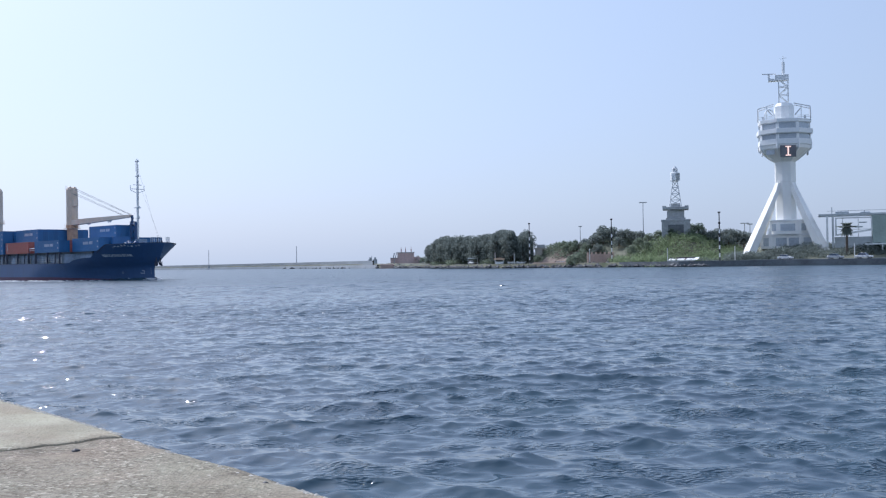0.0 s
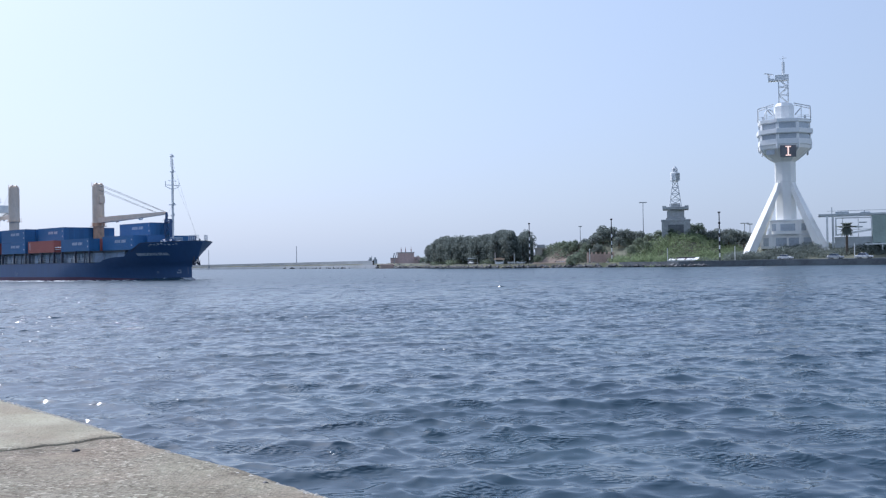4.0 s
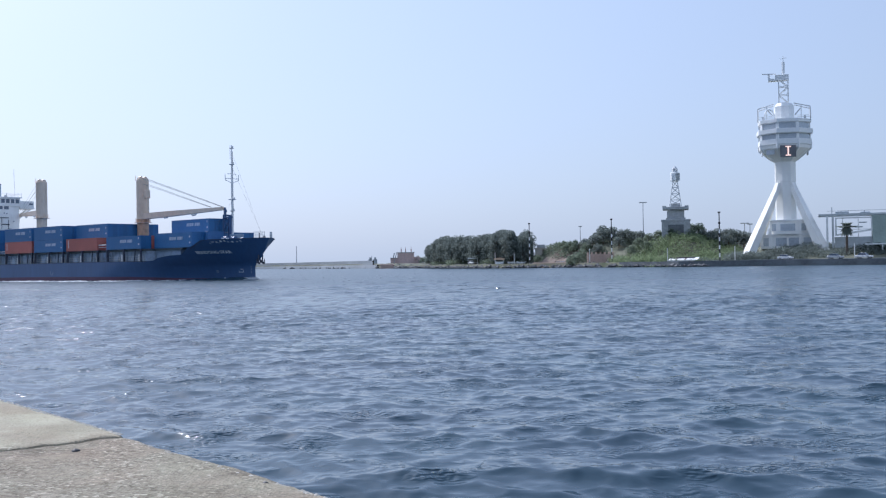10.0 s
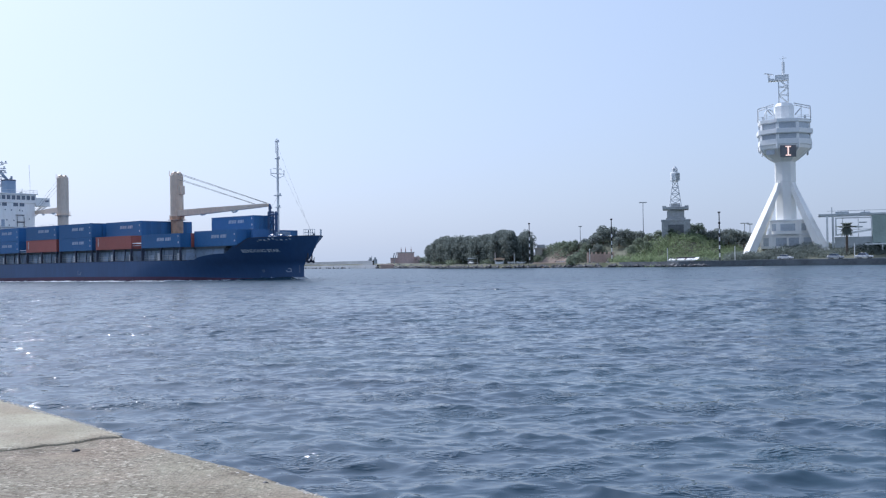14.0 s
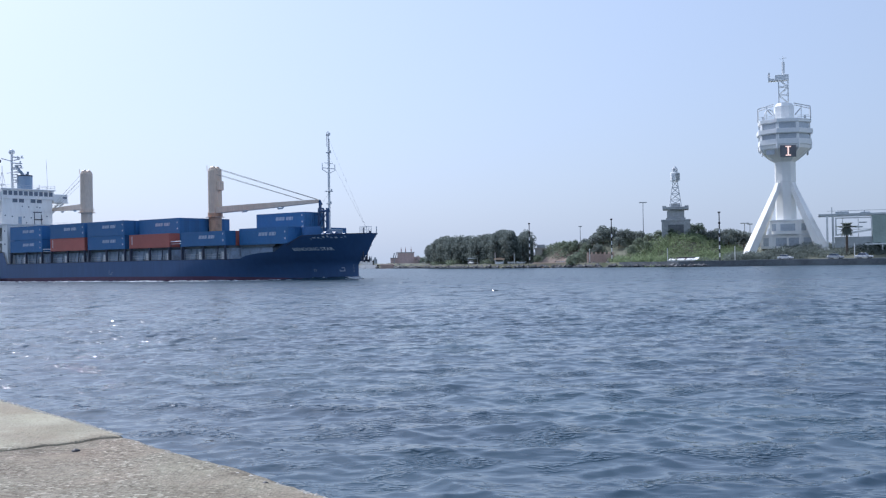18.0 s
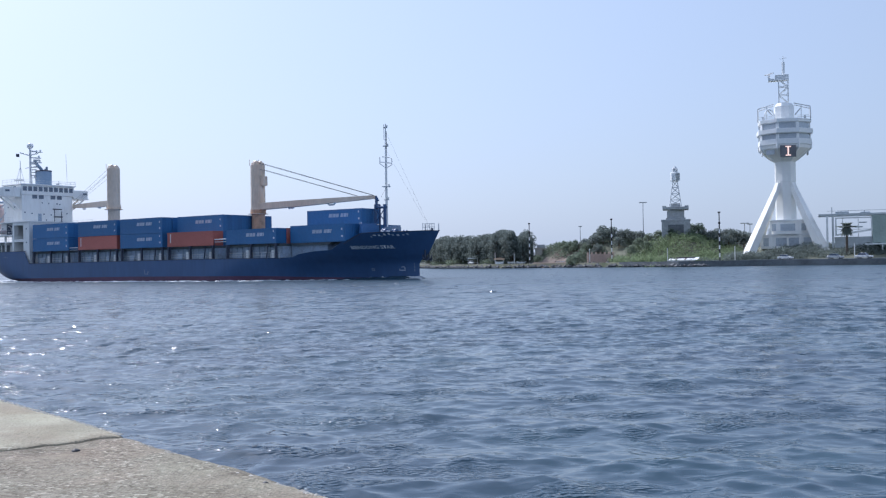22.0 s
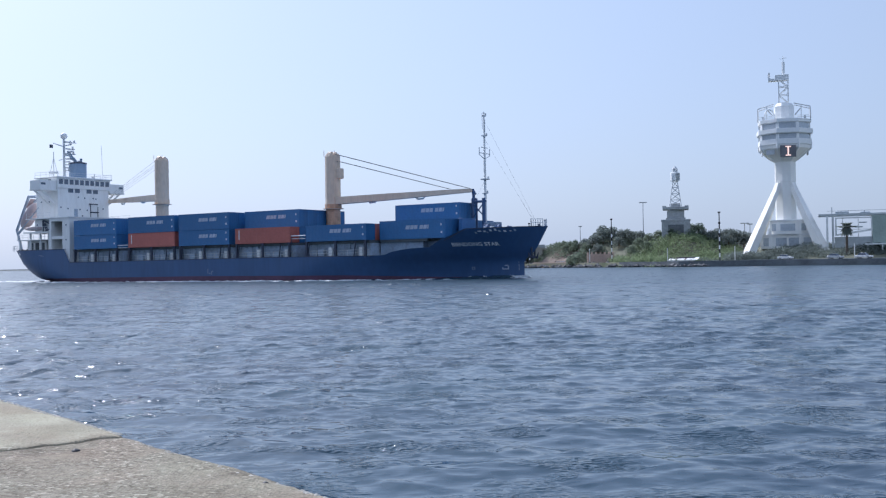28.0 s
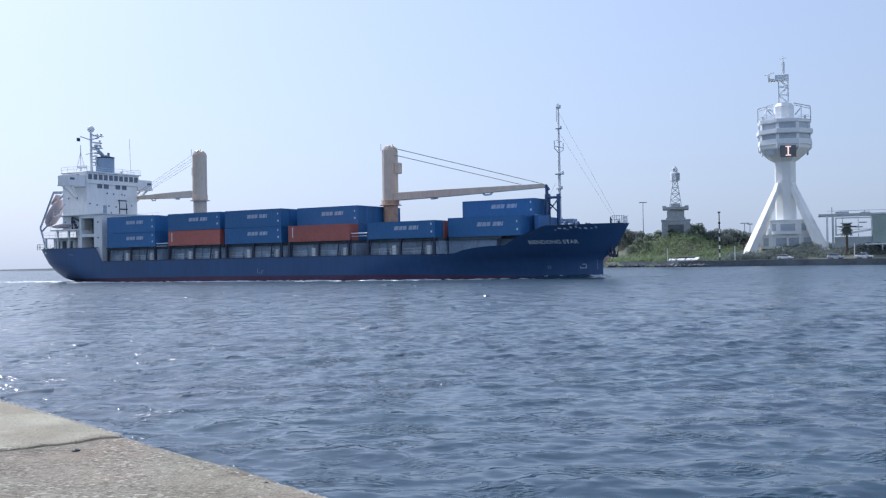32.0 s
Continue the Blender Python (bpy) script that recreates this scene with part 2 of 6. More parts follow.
M["red"] = material("faded_red_container_paint", (0.46, 0.135, 0.105), 0.55, vary=0.14, scale=0.6, grime=0.35, grime_color=(0.34, 0.10, 0.08), objects=0.1)
M["oldmark"] = material("faded_white_paint", (0.20, 0.25, 0.34), 0.6, vary=0.3, scale=2)
M["bluehouse"] = material("bright_blue_paint", (0.05, 0.15, 0.34), 0.5, vary=0.15, scale=0.8)
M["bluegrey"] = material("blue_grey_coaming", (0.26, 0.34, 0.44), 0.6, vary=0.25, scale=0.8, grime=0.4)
M["overgrown"] = material("green_grey_wall", (0.34, 0.41, 0.37), 0.85, vary=0.2, scale=0.4)
M["beige"] = material("beige_hut_render", (0.46, 0.42, 0.35), 0.85, vary=0.15, scale=0.5)
M["mark"] = material("white_marking_paint", (0.72, 0.74, 0.76), 0.6, vary=0.15, scale=2)
M["letter"] = material("pale_lettering_paint", (0.42, 0.48, 0.58), 0.6, vary=0.2, scale=2)
M["tower"] = material("white_tower_render", (0.86, 0.85, 0.81), 0.6, vary=0.06, scale=0.15, grime=0.15, grime_color=(0.5, 0.46, 0.4), stretch=(1, 1, 0.3))
M["towerband"] = material("pale_grey_cladding", (0.82, 0.83, 0.82), 0.5, vary=0.08, scale=0.3)
M["towerglass"] = material("shaded_tower_glazing", (0.42, 0.46, 0.50), 0.15, vary=0.2, scale=0.4)
M["pipe"] = material("pale_grey_steel_paint", (0.60, 0.62, 0.63), 0.5, 0.0, vary=0.1)
M["signboard"] = material("black_signal_board", (0.15, 0.15, 0.16), 0.6)
M["signal"] = glow("lit_signal_lamps", (1.0, 0.66, 0.52), 0.9)
M["stone"] = material("weathered_grey_masonry", (0.38, 0.40, 0.405), 0.85, vary=0.25, scale=0.3, grime=0.3, grime_color=(0.16, 0.16, 0.155))
M["wallgrey"] = material("grey_building_render", (0.52, 0.55, 0.55), 0.75, vary=0.12, scale=0.2)
M["panel"] = material("pale_panel", (0.80, 0.81, 0.79), 0.6, vary=0.08, scale=0.3)
M["palepanel"] = material("pale_grey_panel", (0.60, 0.64, 0.66), 0.6, vary=0.1, scale=0.3)
M["ground"] = material("dry_grass_and_soil", (0.115, 0.12, 0.082), 0.95, vary=0.35, scale=0.12, grime=0.6, grime_color=(0.05, 0.075, 0.03))
M["soil"] = material("reddish_bare_soil", (0.205, 0.16, 0.13), 0.95, vary=0.3, scale=0.15)
M["asphalt"] = material("grey_asphalt", (0.06, 0.06, 0.062), 0.9, vary=0.2, scale=0.3)
M["quaywall"] = material("dark_wet_quay_wall", (0.13, 0.145, 0.155), 0.85, vary=0.35, scale=0.4, grime=0.5, grime_color=(0.03, 0.035, 0.03))
M["rock"] = material("dark_riprap_stone", (0.12, 0.122, 0.124), 0.9, vary=0.3, scale=0.6, island=True)
M["breakwater"] = material("grey_breakwater_concrete", (0.42, 0.44, 0.455), 0.9, vary=0.2, scale=0.1)
M["seawall"] = material("weathered_seawall_concrete", (0.26, 0.285, 0.30), 0.9, vary=0.2, scale=0.1)
M["leafdark"] = foliage("dark_green_foliage", (0.108, 0.124, 0.112))
M["leaf"] = foliage("green_foliage", (0.108, 0.130, 0.095))
M["leafbright"] = foliage("sunny_green_shrub_foliage", (0.116, 0.146, 0.082))
M["bark"] = material("grey_brown_bark", (0.13, 0.10, 0.075), 0.9, vary=0.3, scale=1)
M["black"] = material("black_pole_paint", (0.03, 0.03, 0.032), 0.6)
M["polewhite"] = material("white_pole_paint", (0.75, 0.75, 0.73), 0.6)
M["brick"] = material("pale_red_brick", (0.50, 0.36, 0.30), 0.85, vary=0.2, scale=0.5)
M["redpaint"] = material("faded_red_paint", (0.54, 0.40, 0.37), 0.7, vary=0.2, scale=0.3)
M["carwhite"] = material("white_car_paint", (0.78, 0.78, 0.78), 0.25, vary=0.03)
M["carsilver"] = material("silver_car_paint", (0.52, 0.54, 0.56), 0.25, 0.3, vary=0.03)
M["tyre"] = material("black_rubber", (0.02, 0.02, 0.02), 0.85)
M["orange"] = material("orange_tarpaulin", (0.64, 0.44, 0.30), 0.8, vary=0.15, scale=0.8)


# ---- mesh helpers ----
def mesh_of(name, bm, mat, smooth=False):
    bmesh.ops.recalc_face_normals(bm, faces=bm.faces)
    me = bpy.data.meshes.new(name)
    bm.to_mesh(me)
    bm.free()
    me.materials.append(mat)
    if smooth:
        me.shade_smooth()
    return me


def part(name, bm, mat, parent, label="", smooth=False, at=None):
    me = bm if isinstance(bm, bpy.types.Mesh) else mesh_of(name, bm, mat, smooth)
    ob = new(name, me)
    ob.parent = parent
    if at is not None:
        ob.matrix_basis = at
    return tagged(ob, label)


def thing(name, label, category, group="", kind="", at=None, data=None):
    ob = tagged(new(name, data), label, category, group, kind)
    if at is not None:
        ob.matrix_basis = at
    return ob


def box(bm, x0, x1, y0, y1, z0, z1, bevel=0.0):
    vs = [bm.verts.new((x, y, z)) for x in (x0, x1) for y in (y0, y1) for z in (z0, z1)]
    fs = [bm.faces.new([vs[i] for i in f]) for f in ((0, 1, 3, 2), (4, 6, 7, 5), (0, 4, 5, 1), (2, 3, 7, 6), (0, 2, 6, 4), (1, 5, 7, 3))]
    if bevel:
        es = list({e for f in fs for e in f.edges})
        bmesh.ops.bevel(bm, geom=es, offset=bevel, segments=1, affect="EDGES")
    return bm


def boxes(*sizes, bevel=0.0):
    bm = bmesh.new()
    for s in sizes:
        box(bm, *s, bevel=bevel)
    return bm


def rod(bm, p, q, r, r2=None, n=8, cap=True):
    """A tapered bar from p to q."""
    p, q = Vector(p), Vector(q)
    r2 = r if r2 is None else r2
    turn = (q - p).to_track_quat("Z", "Y").to_matrix()
    rings = []
    for c, rad in ((p, r), (q, r2)):
        rings.append([bm.verts.new(c + turn @ Vector((rad * math.cos(a), rad * math.sin(a), 0))) for a in [2 * math.pi * (k + 0.5) / n for k in range(n)]])
    for k in range(n):
        bm.faces.new((rings[0][k], rings[0][(k + 1) % n], rings[1][(k + 1) % n], rings[1][k]))
    if cap:
        bm.faces.new(rings[0][::-1])
        bm.faces.new(rings[1])
    return bm


def rods(*bars, n=6):
    bm = bmesh.new()
    for p, q, r in bars:
        rod(bm, p, q, r, n=n)
    return bm


def ring_stack(bm, rings, cap=True):
    """Skin a stack of rings (lists of points of equal length)."""
    vv = [[bm.verts.new(p) for p in r] for r in rings]
    n = len(vv[0])
    for a, b in zip(vv, vv[1:]):
        for k in range(n):
            bm.faces.new((a[k], a[(k + 1) % n], b[(k + 1) % n], b[k]))
    if cap:
        bm.faces.new(vv[0][::-1])
        bm.faces.new(vv[-1])
    return bm


def ngon(r, z, n=8, turn=0.0, cx=0.0, cy=0.0):
    return [(cx + r * math.cos(2 * math.pi * k / n + turn), cy + r * math.sin(2 * math.pi * k / n + turn), z) for k in range(n)]


def prism(bm, outline, y0, y1):
    """Extrude an (x, z) outline along y."""
    a = [bm.verts.new((x, y0, z)) for x, z in outline]
    b = [bm.verts.new((x, y1, z)) for x, z in outline]
    n = len(a)
    for k in range(n):
        bm.faces.new((a[k], a[(k + 1) % n], b[(k + 1) % n], b[k]))
    bm.faces.new(a[::-1])
    bm.faces.new(b)
    return bm


def smooth_step(a, b, x):
    k = np.clip((x - a) / (b - a), 0, 1)
    return k * k * (3 - 2 * k)


def grid_mesh(name, X, Y, Z, mat, smooth=True):
    """A sheet from arrays of equal shape."""
    ny, nx = X.shape
    me = bpy.data.meshes.new(name)
    co = np.stack([X, Y, Z], -1).reshape(-1, 3).astype(np.float32)
    i = np.arange(ny * nx).reshape(ny, nx)
    q = np.stack([i[:-1, :-1], i[:-1, 1:], i[1:, 1:], i[1:, :-1]], -1).reshape(-1, 4)
    me.vertices.add(len(co))
    me.vertices.foreach_set("co", co.ravel())
    me.loops.add(q.size)
    me.loops.foreach_set("vertex_index", q.ravel().astype(np.int32))
    me.polygons.add(len(q))
    me.polygons.foreach_set("loop_start", (np.arange(len(q)) * 4).astype(np.int32))
    me.update(calc_edges=True)
    me.materials.append(mat)
    if smooth:
        me.shade_smooth()
    return me


# ---- the sea ----
SEA_Z = -0.30
DRIFT = (-3.0, -32.0)        # metres that the waves travel towards the quay during the clip


def build_sea():
    """A sheet that fans out from the quay, with rows and columns that widen with distance, under a field of small sharp-crested waves."""
    rows, y = [], -45.0
    while y < 4600:
        rows.append(y)
        y += 1.2 if y < 6 else 0.084 if y < 60 else 0.0066 * (y - 47.3) if y < 480 else 0.04 * y
    rows = np.array(rows)
    across = np.linspace(-1, 1, 740)
    across = 0.78 * across + 0.22 * across ** 3
    X = across[None, :] * (4.0 + 0.52 * np.maximum(rows, 20.0)[:, None]) + 1.5
    Y = rows[:, None] + 0 * X
    cell = np.maximum(np.gradient(X, axis=1), np.gradient(rows)[:, None])
    Z, DX, DY = np.zeros_like(X), np.zeros_like(X), np.zeros_like(X)
    rng = np.random.default_rng(5)
    count = 92
    for k in range(count):
        lam = 0.22 * (3.4 / 0.22) ** (k / (count - 1)) * rng.uniform(0.92, 1.08)
        ang = radians(262 + rng.normal(0, 20 + 26 * (1 - k / count)))
        slope = (0.034 if lam < 1.0 else 0.025) * rng.uniform(0.5, 1.4)
        amp = slope * lam / 6.283
        kx, ky = math.cos(ang), math.sin(ang)
        amp = amp * smooth_step(0.48, 0.30, cell / lam)
        ph = 2 * math.pi / lam * (kx * X + ky * Y) + rng.uniform(0, 6.28)
        Z += amp * np.sin(ph)
        DX += amp * kx * np.cos(ph)
        DY += amp * ky * np.cos(ph)
    gust = 0.90 + 0.2 * np.sin(X / 13 + 1.3 * np.sin(Y / 21)) * np.sin(Y / 11 + 0.7)
    gust = gust * (1 - 0.25 * smooth_step(35.0, 85.0, Y))
    me = grid_mesh("sea", X + 1.75 * gust * DX, Y + 1.75 * gust * DY, Z * gust, M["water"])
    return tagged(new("water", me), "choppy blue-grey harbour water with small waves", "water", kind="structure")


flat = np.meshgrid(np.array([-4600.0, -600, -80, 80, 600, 4600]), np.array([-2500.0, -200, 0, 200, 4600]))
tagged(new("water", grid_mesh("outer_water", flat[0], flat[1], flat[0] * 0 - 0.8, M["water"])), "open blue-grey water around the harbour mouth", "water", kind="structure")
sea = build_sea()


# ---- the near quay ----
QUAY_Z = 1.0
EDGE = Vector((-2.37, 7.52, QUAY_Z))
ALONG = Vector((0.649, -0.761, 0)).normalized()
OUT = Vector((0.761, 0.649, 0)).normalized()


def slab(name, a0, a1, lift, seed, mat, step=0.045, fine=4.6):
    """One cast slab of the quay's edge with a worn lip; a runs along the edge, d back from it."""
    av = np.arange(a0, a1 + step / 2, step)
    av = np.unique(np.concatenate([av, [a0 + 0.008, a0 + 0.018, a1 - 0.008, a1 - 0.018, a0, a1]]).clip(a0, a1).round(4))
    d = np.concatenate([[0.0, 0.0, 0.012, 0.03, 0.06], np.arange(0.1, fine, step), [7.0, 11.0]])
    A, D = np.meshgrid(av, d)
    Z = np.zeros_like(A)
    N = np.zeros_like(A)
    for i in range(A.shape[0]):
        for j in range(A.shape[1]):
            p = Vector((A[i, j] * 1.0 + seed * 7.1, D[i, j], seed))
            N[i, j] = noise.noise(p * 1.6) * 0.6 + noise.noise(p * 6.0) * 0.3 + noise.noise(p * 17.0) * 0.16
    wob = N[6:7, :] * 0.06 + np.roll(N[8:9, :], 5, 1) * 0.03
    Z = lift + 0.014 * N
    Z -= 0.014 * np.exp(-(D / 0.03)) + 0.008 * np.exp(-(D / 0.1)) * (1 + 2 * N)
    ends = np.minimum(A - a0, a1 - A)
    Z -= 0.05 * np.exp(-ends / 0.008) + 0.008 * np.exp(-ends / 0.04) * (1.0 + 2.0 * N)
    Dd = D + wob * np.exp(-D / 0.5)
    Z[0, :] = -2.2
    Z[1, :] = -0.10 + lift
    Dd[0, :] = Dd[1, :] - 0.02
    Z[-1, :] = lift
    jag = np.array([noise.noise(Vector((k * 2.1, 7.7, 0))) * 0.10 + noise.noise(Vector((k * 9.0, 3.3, 0))) * 0.06 + noise.noise(Vector((k * 23.0, 1.3, 0))) * 0.03 for k in d])[:, None]
    AA = A + jag * np.exp(-np.abs(A) / 0.4)
    P = [EDGE[k] + ALONG[k] * AA - OUT[k] * Dd for k in range(3)]
    return tagged(part(name, grid_mesh(name, P[0], P[1], P[2] + Z, mat), None, quay), "")


quay = thing("quay", "worn grey concrete quay edge with exposed pebbles", "quay", kind="structure")
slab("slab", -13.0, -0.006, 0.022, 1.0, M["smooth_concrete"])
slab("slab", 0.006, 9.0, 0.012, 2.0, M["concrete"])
bm = bmesh.new()
ring = [EDGE + ALONG * a - OUT * b for a, b in ((-60, 0.12), (-13.02, 0.12), (-13.02, 10.9), (9.02, 10.9), (9.02, 0.12), (60, 0.12), (60, 40), (-60, 40))]
ring_stack(bm, [[(p.x, p.y, -2.2) for p in ring], [(p.x, p.y, QUAY_Z - 0.02) for p in ring]])
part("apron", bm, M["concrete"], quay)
bm = bmesh.new()
ring = [EDGE + ALONG * a - OUT * b for a, b in ((-13, 0.2), (9, 0.2), (9, 11), (-13, 11))]
ring_stack(bm, [[(p.x, p.y, -2.2) for p in ring], [(p.x, p.y, QUAY_Z - 0.09) for p in ring]])
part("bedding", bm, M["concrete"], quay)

rng = np.random.default_rng(12)
V, Q = [], []
for k in range(2200):                     # broken pale stones along the worn lip
    a = rng.uniform(-8.0, 8.8)
    d = (0.014 + abs(rng.normal(0.0, 0.010)) if a < 0 else 0.05 + abs(rng.normal(0.0, 0.028)))
    if noise.noise(Vector((a * 0.9, 2.0, 5.0))) + 0.5 * noise.noise(Vector((a * 5.0, 2.0, 5.0))) < (-0.25 if -2.4 < a < 0.0 else 0.12) and rng.random() < 0.9:
        continue
    c = EDGE + ALONG * a - OUT * d
    r = rng.uniform(0.006, 0.016 if a < 0 else 0.024)
    z = QUAY_Z + (0.018 if a < 0 else 0.006)
    n0 = len(V)
    for j in range(5):
        w = 2 * math.pi * j / 5 + rng.uniform(-0.4, 0.4)
        V.append((c.x + r * 1.3 * math.cos(w), c.y + r * math.sin(w), z - 0.008))
    V.append((c.x + rng.uniform(-0.3, 0.3) * r, c.y, z + r * rng.uniform(0.15, 0.4)))
    Q += [(n0 + j, n0 + (j + 1) % 5, n0 + 5) for j in range(5)]
me = bpy.data.meshes.new("edge_chips")
me.from_pydata(V, [], Q)
me.materials.append(M["chip"])
tagged(part("edge_chips", me, None, quay, "pale chipped stones on the quay's lip"), kind="stuff")


def pebble(x, y, r, seed):
    bm = bmesh.new()
    bmesh.ops.create_icosphere(bm, subdivisions=2, radius=r)
    for v in bm.verts:
        v.co *= 1 + 0.35 * noise.noise(v.co / r * 1.3 + Vector((seed, 0, 0)))
        v.co.z *= 0.6
    ob = thing("pebble", "small dark stone lying on the concrete quay", "stone", "stones on the quay", data=mesh_of("pebble", bm, M["black"], True))
    ob.matrix_basis = pose(x, y, QUAY_Z + r * 0.4)
    return ob


pebble(-2.50, 6.87, 0.030, 1)
pebble(-1.03, 5.78, 0.018, 4)


# ---- the cargo ship: x forward from the stem at the waterline, y to port, z up from the water ----
def stem_x(z):
    return float(np.interp(z, [2.45, 2.9, 3.4, 4.4, 7.2, 8.0], [0.35, 1.15, 1.8, 2.65, 4.3, 4.75]))


def stern_x(z):
    return -114.0 - 5.6 * (max(z, 0) / 6.5) ** 0.36 - 2.0 * min(z, 0)


def half_beam(x, z):
    """Half breadth of the hull at a place along it and a height."""
    s = min(1.0, max(0.0, z) / 7.2)
    xs, xa = stem_x(z), stern_x(z)
    x0 = -40 + 15 * s
    if x > x0:
        k = min(1.0, (x - x0) / (xs - x0))
        return max(0.0, 10.2 * (1 - k ** (1.85 + 2.4 * s * s)))
    x1 = -88 - 14 * s
    if x < x1:
        k = min(1.0, (x1 - x) / (x1 - xa))
        return max(0.0, 10.2 * (1 - k ** (2.0 + 2.2 * min(1.0, max(0.0, z) / 3.5) ** 0.6)))
    return 10.2


TOPS = ((-130, 6.15), (-94.6, 6.15), (-94.0, 3.55), (-40, 3.62), (-20, 3.5), (-17.5, 3.6), (-16.3, 4.1), (-13.5, 4.5), (-10.2, 4.65), (-8.6, 5.8), (-7.0, 6.35), (-5.4, 7.2), (4.5, 7.5))


def hull_top(x):
    for (a, za), (b, zb) in zip(TOPS, TOPS[1:]):
        if x <= b:
            return za + (zb - za) * (x - a) / (b - a)
    return TOPS[-1][1]


def boot_top(x):
    """The upper edge of the red band; the ship is trimmed by the stern, so it dips towards the bow."""
    return float(np.interp(x, [-125, -60, -25, -8, 5], [0.35, 0.62, 0.50, 0.05, -0.1]))


def loft(z_low, z_top, levels, stations=150):
    """Both sides of the hull between two lines along it, as one bmesh."""
    bm = bmesh.new()
    taus = [0.5 - 0.5 * math.cos(math.pi * (0.5 * k / stations + 0.5 * (0.5 - 0.5 * math.cos(math.pi * k / stations)))) for k in range(stations + 1)]
    xt = [stern_x(5.5) + (stem_x(7.2) - stern_x(5.5)) * k for k in taus]
    for side in (-1, 1):
        rows = []
        for q in range(levels + 1):
            row = []
            for tau, xn in zip(taus, xt):
                zt, zl = z_top(xn), z_low(xn)
                z = zl + (zt - zl) * q / levels
                x = stern_x(z) + (stem_x(z) - stern_x(z)) * tau
                row.append(bm.verts.new((x, side * half_beam(x, z), z)))
            rows.append(row)
        for a, b in zip(rows, rows[1:]):
            for k in range(stations):
                bm.faces.new((a[k], a[k + 1], b[k + 1], b[k]))
    bmesh.ops.remove_doubles(bm, verts=bm.verts, dist=0.003)
    return bm


def wrapped(bm, proud=0.04):
    """Lay an x-z drawing onto the starboard side of the hull."""
    for v in bm.verts:
        v.co.y = -half_beam(v.co.x, v.co.z) - proud
    return bm


ship = thing("cargo_ship", "navy blue container ship with white bridge house and cream deck cranes", "ship")
ship_rows = [(0, -60.91, 214.03, -44.08), (2, -55.97, 209.8, -43.37), (4, -50.99, 205.52, -42.64), (6, -45.96, 201.17, -41.89),
             (8, -40.88, 196.79, -41.13), (10, -35.75, 192.39, -40.34), (12, -30.58, 187.99, -39.54), (14, -25.36, 183.62, -38.74),
             (16, -20.11, 179.3, -37.9), (18, -14.82, 175.03, -37.05), (20, -9.5, 170.84, -36.19), (22, -4.15, 166.75, -35.3),
             (24, 1.24, 162.77, -34.4), (26, 6.65, 158.94, -33.49), (28, 12.09, 155.27, -32.56), (30, 17.54, 151.76, -31.6),
             (32, 23.02, 148.46, -30.64)]
SHIP_PATH = [(float(t), pose(x, y, 0, 0, 0, rz)) for t, x, y, rz in ship_rows]

hull = part("hull", loft(boot_top, hull_top, 14), M["hull"], ship, "dark navy painted steel hull", smooth=True)
part("boot_topping", loft(lambda x: -2.0, boot_top, 4), M["boot"], hull, "dull red band at the waterline", smooth=True)

# decks inside the shell
bm = bmesh.new()
xs = [stern_x(5.2) + 0.4 + k * 0.9 for k in range(136)]
last = None
for x in xs:
    z = 5.25 if x < -94.6 else 3.38 if x < -9.2 else 5.35
    hb = max(0.02, half_beam(x, z) - 0.03)
    pair = [bm.verts.new((x, -hb, z)), bm.verts.new((x, hb, z))]
    if last:
        bm.faces.new((last[0], pair[0], pair[1], last[1]))
    last = pair
part("deck", bm, M["deck"], ship, "dark painted steel deck")
for side in (-1, 1):
    for x0, x1 in ((-118.0, -94.8), (-93.8, -21), (-8.9, 3.9)):
        bm = bmesh.new()
        n = int((x1 - x0) / 1.2)
        pts = [x0 + (x1 - x0) * k / n for k in range(n + 1)]
        for a, b in zip(pts, pts[1:]):
            rod(bm, (a, side * half_beam(a, hull_top(a)), hull_top(a)), (b, side * half_beam(b, hull_top(b)), hull_top(b)), 0.07, n=4, cap=False)
        bmesh.ops.remove_doubles(bm, verts=bm.verts, dist=0.02)
        part("gunwale", bm, M["steel"], ship)

# the name and hull marks
def text_mesh(body, size):
    cu = bpy.data.curves.new("lettering", "FONT")
    cu.body, cu.size, cu.align_x, cu.resolution_u = body, size, "LEFT", 2
    cu.offset = 0.022
    ob = new("lettering", cu)
    dg = bpy.context.evaluated_depsgraph_get()
    me = bpy.data.meshes.new_from_object(ob.evaluated_get(dg))
    bpy.data.objects.remove(ob)
    bm = bmesh.new()
    bm.from_mesh(me)
    return bm


bm = text_mesh("BIENDONG STAR", 1.0)
xs = [v.co.x for v in bm.verts]
for v in bm.verts:
    v.co = Vector((-8.1 + (v.co.x - min(xs)) / (max(xs) - min(xs)) * 6.3, 0, 4.70 + v.co.y * 0.74))
part("ship_name", wrapped(bm), M["mark"], hull, "pale painted ship's name")
def bars(*rects):
    bm = bmesh.new()
    for x0, x1, z0, z1 in rects:
        n = max(1, int((x1 - x0) / 0.3))
        for k in range(n):
            a, b = x0 + (x1 - x0) * k / n, x0 + (x1 - x0) * (k + 1) / n
            bm.faces.new([bm.verts.new((p, 0, q)) for p, q in ((a, z0), (b, z0), (b, z1), (a, z1))])
    return bm
part("bulb_mark", wrapped(bars((-2.65, -1.75, 1.05, 1.19), (-1.88, -1.75, 1.19, 1.6), (-2.3, -1.82, 1.6, 1.73), (-2.65, -2.53, 1.19, 1.36))), M["letter"], hull, "white painted bulbous-bow mark")
